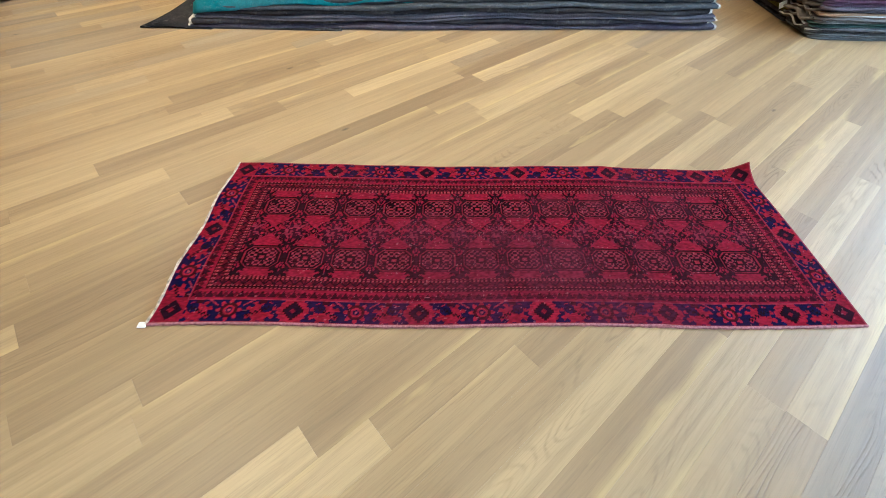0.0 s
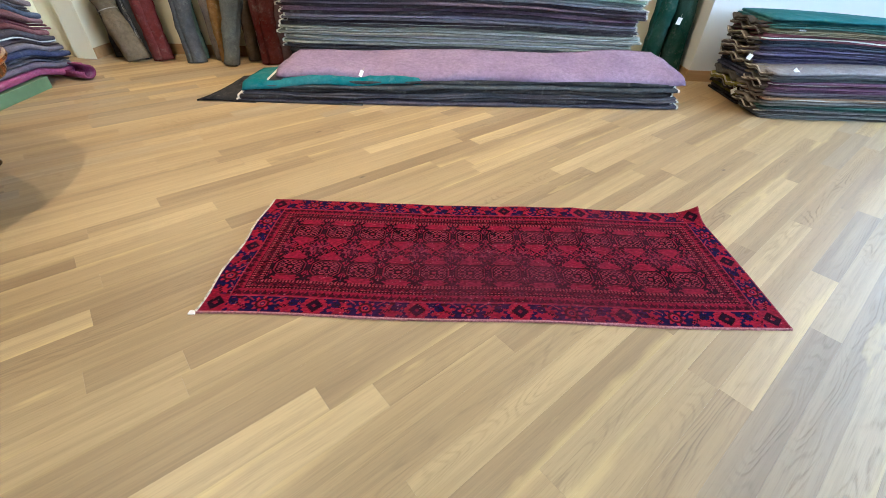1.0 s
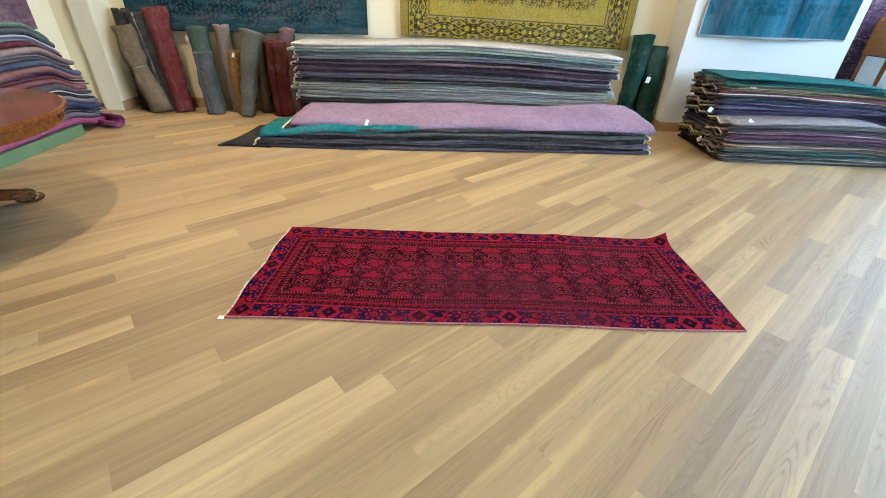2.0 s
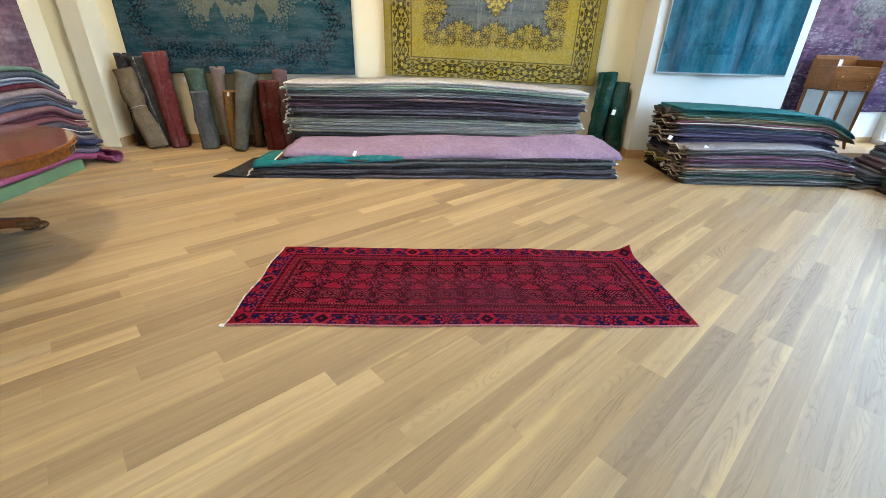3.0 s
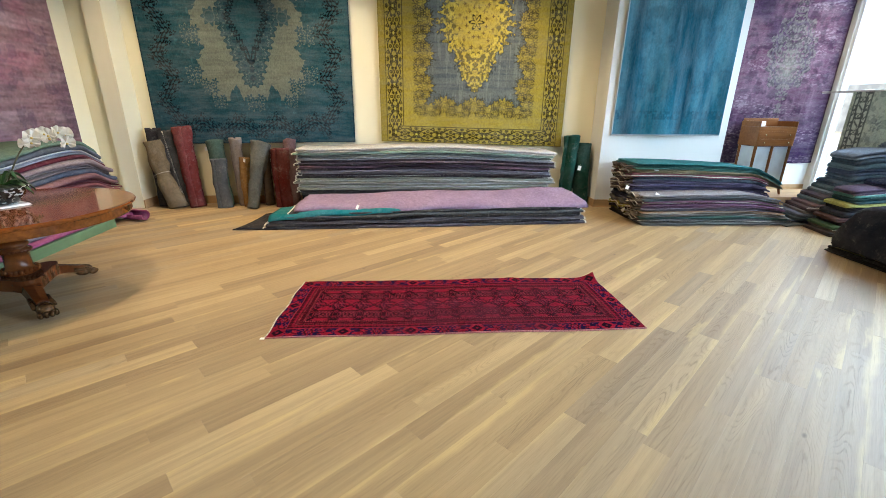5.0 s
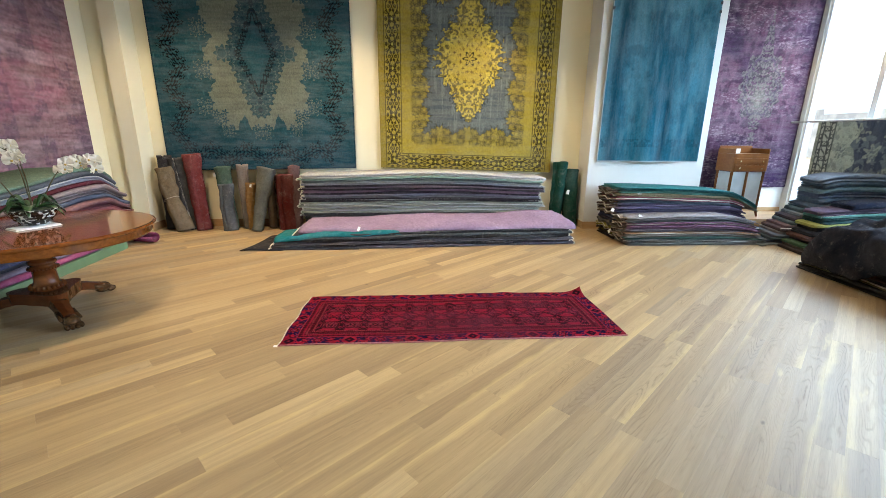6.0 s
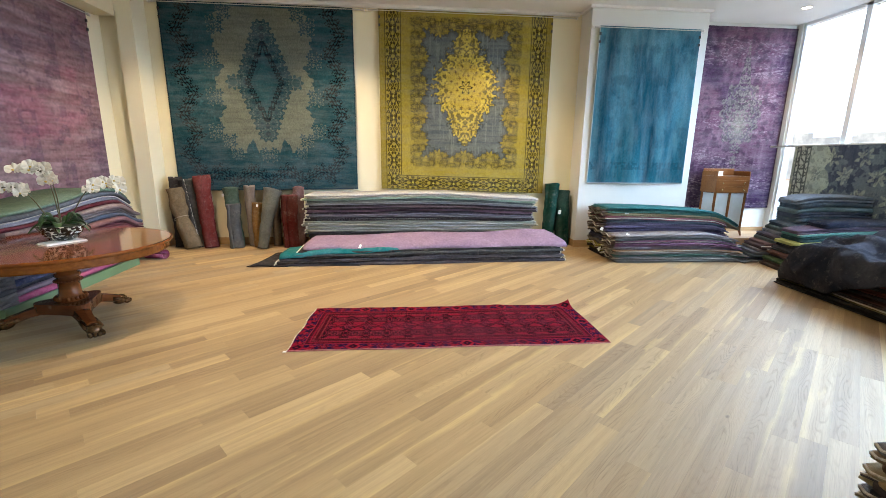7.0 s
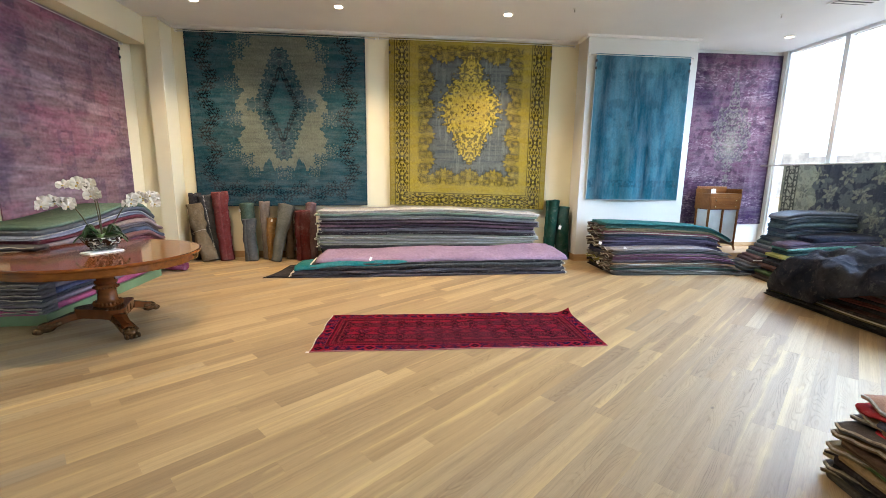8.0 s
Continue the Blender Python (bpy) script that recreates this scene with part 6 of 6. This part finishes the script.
def hanger(sag, lean, bottom=lambda x: 0.0, amp=0.012, freq=3.0):
    def shape(x, y, off=0.0):
        return x, amp * np.sin(freq * x + 0.6) * (sag - y) / sag + 0.5 * amp * np.sin(2.3 * freq * x + 2) * (1 - y / sag) - off, y + bottom(x) * (1 - y / sag)
    return shape


def hung(pattern, material, w, h, m, label, shape, cell=0.0115, pole=True, ends=(0.09, 0.09)):
    ob = tagged(woven("hanging_rug", w, h, cell, pattern, material, shape), label, "hanging rug", "rugs hung on the walls")
    ob.matrix_world = m
    if pole:
        p = empty("curtain_pole", m @ pose(0, 0.012, h - 0.02), "thin pale pole carrying a hanging rug", "pole", "poles of the hung rugs")
        part("tube", rod(bmesh.new(), (-ends[0], 0, 0), (w + ends[1], 0, 0), 0.014, None, 10), M_STEEL, p)
        for x in (-ends[0], w + ends[1]):
            part("finial", rod(bmesh.new(), (x - 0.012, 0, 0), (x + 0.012, 0, 0), 0.018, None, 10), M_TRIM, p)
            part("bracket", boxed(x - 0.008, 0.0, -0.012, x + 0.008, 0.05, 0.03, 0.002), M_TRIM, p)
        for x in (0.015, w - 0.015):
            for z in (-0.10, -0.22):
                part("clip", boxed(x - 0.014, -0.028, z - 0.02, x + 0.014, -0.010, z + 0.02, 0.003), M_DARK, p, "small black clip")
    return ob

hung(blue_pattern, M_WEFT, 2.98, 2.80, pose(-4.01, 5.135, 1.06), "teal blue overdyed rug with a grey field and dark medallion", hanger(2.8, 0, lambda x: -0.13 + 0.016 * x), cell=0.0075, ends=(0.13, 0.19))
hung(yellow_pattern, M_WEFT, 2.90, 2.95, pose(-0.62, 5.135, 0.915), "mustard yellow overdyed rug with a grey field and lobed medallion", hanger(2.95, 0, lambda x: 0.075 - 0.025 * x), cell=0.0068, ends=(0.18, 0.42))
hung(turquoise_pattern, M_WARP, 1.72, 2.50, pose(2.92, 4.725, 1.13), "turquoise overdyed rug hanging on the white pier", hanger(2.5, 0, amp=0.034, freq=5.2), ends=(0.10, 0.06))
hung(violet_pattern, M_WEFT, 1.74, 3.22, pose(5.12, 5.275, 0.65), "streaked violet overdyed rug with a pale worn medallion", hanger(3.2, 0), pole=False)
hung(mauve_pattern, M_WEFT, 2.28, 2.55, pose(-4.715, 4.60, 0.95, 0, 0, 90) @ pose(-2.28, 0, 0), "dusty mauve overdyed rug hanging on the side wall", hanger(2.55, 0))
hung(moss_pattern, M_WARP, 2.4, 1.45, pose(6.70, 4.74, 0.37, 0, 0, -90), "dark grey green floral rug draped over a rail", hanger(1.45, 0), pole=False)
rail = empty("display_rail", pose(6.715, 5.28, 1.81), "slim pale rail in front of the window", "rail")
part("tube", rod(bmesh.new(), (0, 0, 0), (0, -3.2, 0), 0.018, None, 10), M_STEEL, rail)
part("end_plate", rod(bmesh.new(), (0, 0.03, 0), (0, 0.0, 0), 0.03, None, 12), M_TRIM, rail)
part("post", rod(bmesh.new(), (0, -3.18, 0), (0, -3.18, -1.81), 0.018, None, 10), M_STEEL, rail)


# ---- floor boards, last ----
floor = empty("floor", pose(0, 0, 0, 0, 0, PLANK_YAW), "wide oiled oak floorboards laid diagonally", "floor", kind="structure")


def plank_mesh():
    w, g, b = PLANK_W / 2, 0.0001, 0.0004
    bm = bmesh.new()
    sec = [(-w + g, -0.015), (-w + g, -b), (-w + g + b, 0.0), (w - g - b, 0.0), (w - g, -b), (w - g, -0.015)]
    a = [bm.verts.new((0, y, z)) for y, z in sec]
    c = [bm.verts.new((1, y, z)) for y, z in sec]
    for i in range(6):
        bm.faces.new((a[i], a[(i + 1) % 6], c[(i + 1) % 6], c[i]))
    bm.faces.new(a[::-1]), bm.faces.new(c)
    return mesh_of("plank", bm, M_OAK)


def lay_floor():
    rng = random.Random(11)
    me = plank_mesh()
    cs, sn = math.cos(radians(PLANK_YAW)), math.sin(radians(PLANK_YAW))
    # board ends that stand out, by row, and the tone, figure and painted window sheen of the boards before and after
    # them
    known = {-1: (-0.078, (0.95, 0.2, 0), (0.10, 0.1, 0)), 0: (0.10, (0.92, 0.3, 0), (0.35, 0.3, 0)), -2: (-0.87, (0.62, 0.1, 0), (0.22, 0.1, 0)),
             4: (-0.16, (0.45, 0.2, 0), (0.22, 0.2, 0)), 5: (0.355, (0.50, 0.2, 0), (0.66, 0.7, 0.1)), 6: (-0.42, (0.95, 0.1, 0), (0.55, 0.5, 0)),
             -15: (1.17, (0.45, 0.1, 0), (1.0, 0.1, 0)), -13: (1.90, (0.55, 0.1, 0), (0.02, 0.1, 0)), -17: (0.50, (0.85, 0.1, 0), (0.35, 0.1, 0)),
             -16: (-0.24, (0.85, 0.1, 0), (0.12, 0.1, 0)), -12: (0.02, (0.50, 0.1, 0), (0.05, 0.1, 0)), -23: (0.245, (0.95, 0.1, 0), (0.40, 0.1, 0)),
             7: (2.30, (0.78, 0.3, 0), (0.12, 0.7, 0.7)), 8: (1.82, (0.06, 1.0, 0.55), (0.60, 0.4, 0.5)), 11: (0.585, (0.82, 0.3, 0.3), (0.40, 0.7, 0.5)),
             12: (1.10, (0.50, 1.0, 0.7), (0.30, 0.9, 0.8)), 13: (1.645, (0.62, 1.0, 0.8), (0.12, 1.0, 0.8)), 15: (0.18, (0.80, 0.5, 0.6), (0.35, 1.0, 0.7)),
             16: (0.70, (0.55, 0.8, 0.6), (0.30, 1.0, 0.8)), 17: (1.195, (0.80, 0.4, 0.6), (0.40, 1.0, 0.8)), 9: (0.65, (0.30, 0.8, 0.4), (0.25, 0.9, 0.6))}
    rest_v, rest_f = [], []
    # board rows run along local x; row k lies between U0 + k*W and U0 + (k+1)*W counted towards -y local
    for k in range(-70, 75):
        u = PLANK_U0 + (k + 0.5) * PLANK_W
        yl = -u
        cut, before, after = known.get(k, (None, None, None))
        x = -10.5 + rng.uniform(0, 1.4)
        stops = [x]
        while x < 9.5:
            step = rng.choice((0.9, 1.2, 1.5, 1.8, 2.1)) + rng.uniform(-0.15, 0.15)
            x += step
            if cut is not None and cut not in stops and abs(cut - x) < 1.05:
                x = cut
            stops.append(x)
        # the stretch of this row that lies inside the walls
        first = max((XL - 0.08 + yl * sn) / cs, (YBACK - 0.08 - yl * cs) / sn)
        final = min((XR + 0.08 + yl * sn) / cs, (YB + 0.16 - yl * cs) / sn)
        for a, b in zip(stops, stops[1:]):
            a, b = max(a, first), min(b, final)
            if b - a < 0.03:
                continue
            c = (a + b) / 2
            wx, wy = c * cs - yl * sn, c * sn + yl * cs
            if -2.7 < wx < 3.3 and -2.0 < wy < 3.5:
                ob = new("plank", me)
                ob.parent = floor
                ob.location, ob.scale = (a + 0.0002, yl, 0.0), (b - a - 0.0004, 1, 1)
                # rows 8 up: the window's reflection put in as grey and strong figure
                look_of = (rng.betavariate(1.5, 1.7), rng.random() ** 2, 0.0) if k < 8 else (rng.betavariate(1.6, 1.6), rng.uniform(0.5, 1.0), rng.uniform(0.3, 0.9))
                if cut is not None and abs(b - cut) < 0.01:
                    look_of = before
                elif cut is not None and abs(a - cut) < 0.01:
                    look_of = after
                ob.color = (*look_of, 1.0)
            else:
                w, g = PLANK_W / 2, 0.0001
                n = len(rest_v)
                for xx in (a + 0.0005, b - 0.0005):
                    rest_v.extend(((xx, yl - w + g, -0.015), (xx, yl - w + g, -0.0004), (xx, yl - w + g + 0.0004, 0), (xx, yl + w - g - 0.0004, 0), (xx, yl + w - g, -0.0004), (xx, yl + w - g, -0.015)))
                rest_f.extend((n + i, n + 6 + i, n + 7 + i, n + 1 + i) for i in range(5))
                rest_f.extend(((n, n + 1, n + 2, n + 3, n + 4, n + 5), (n + 6, n + 11, n + 10, n + 9, n + 8, n + 7)))
    me2 = bpy.data.meshes.new("far_planks")
    me2.from_pydata(rest_v, [], rest_f)
    me2.materials.append(M_OAK_FAR)
    ob = new("far_planks", me2)
    ob.parent = floor
    tagged(ob, kind="stuff")


lay_floor()
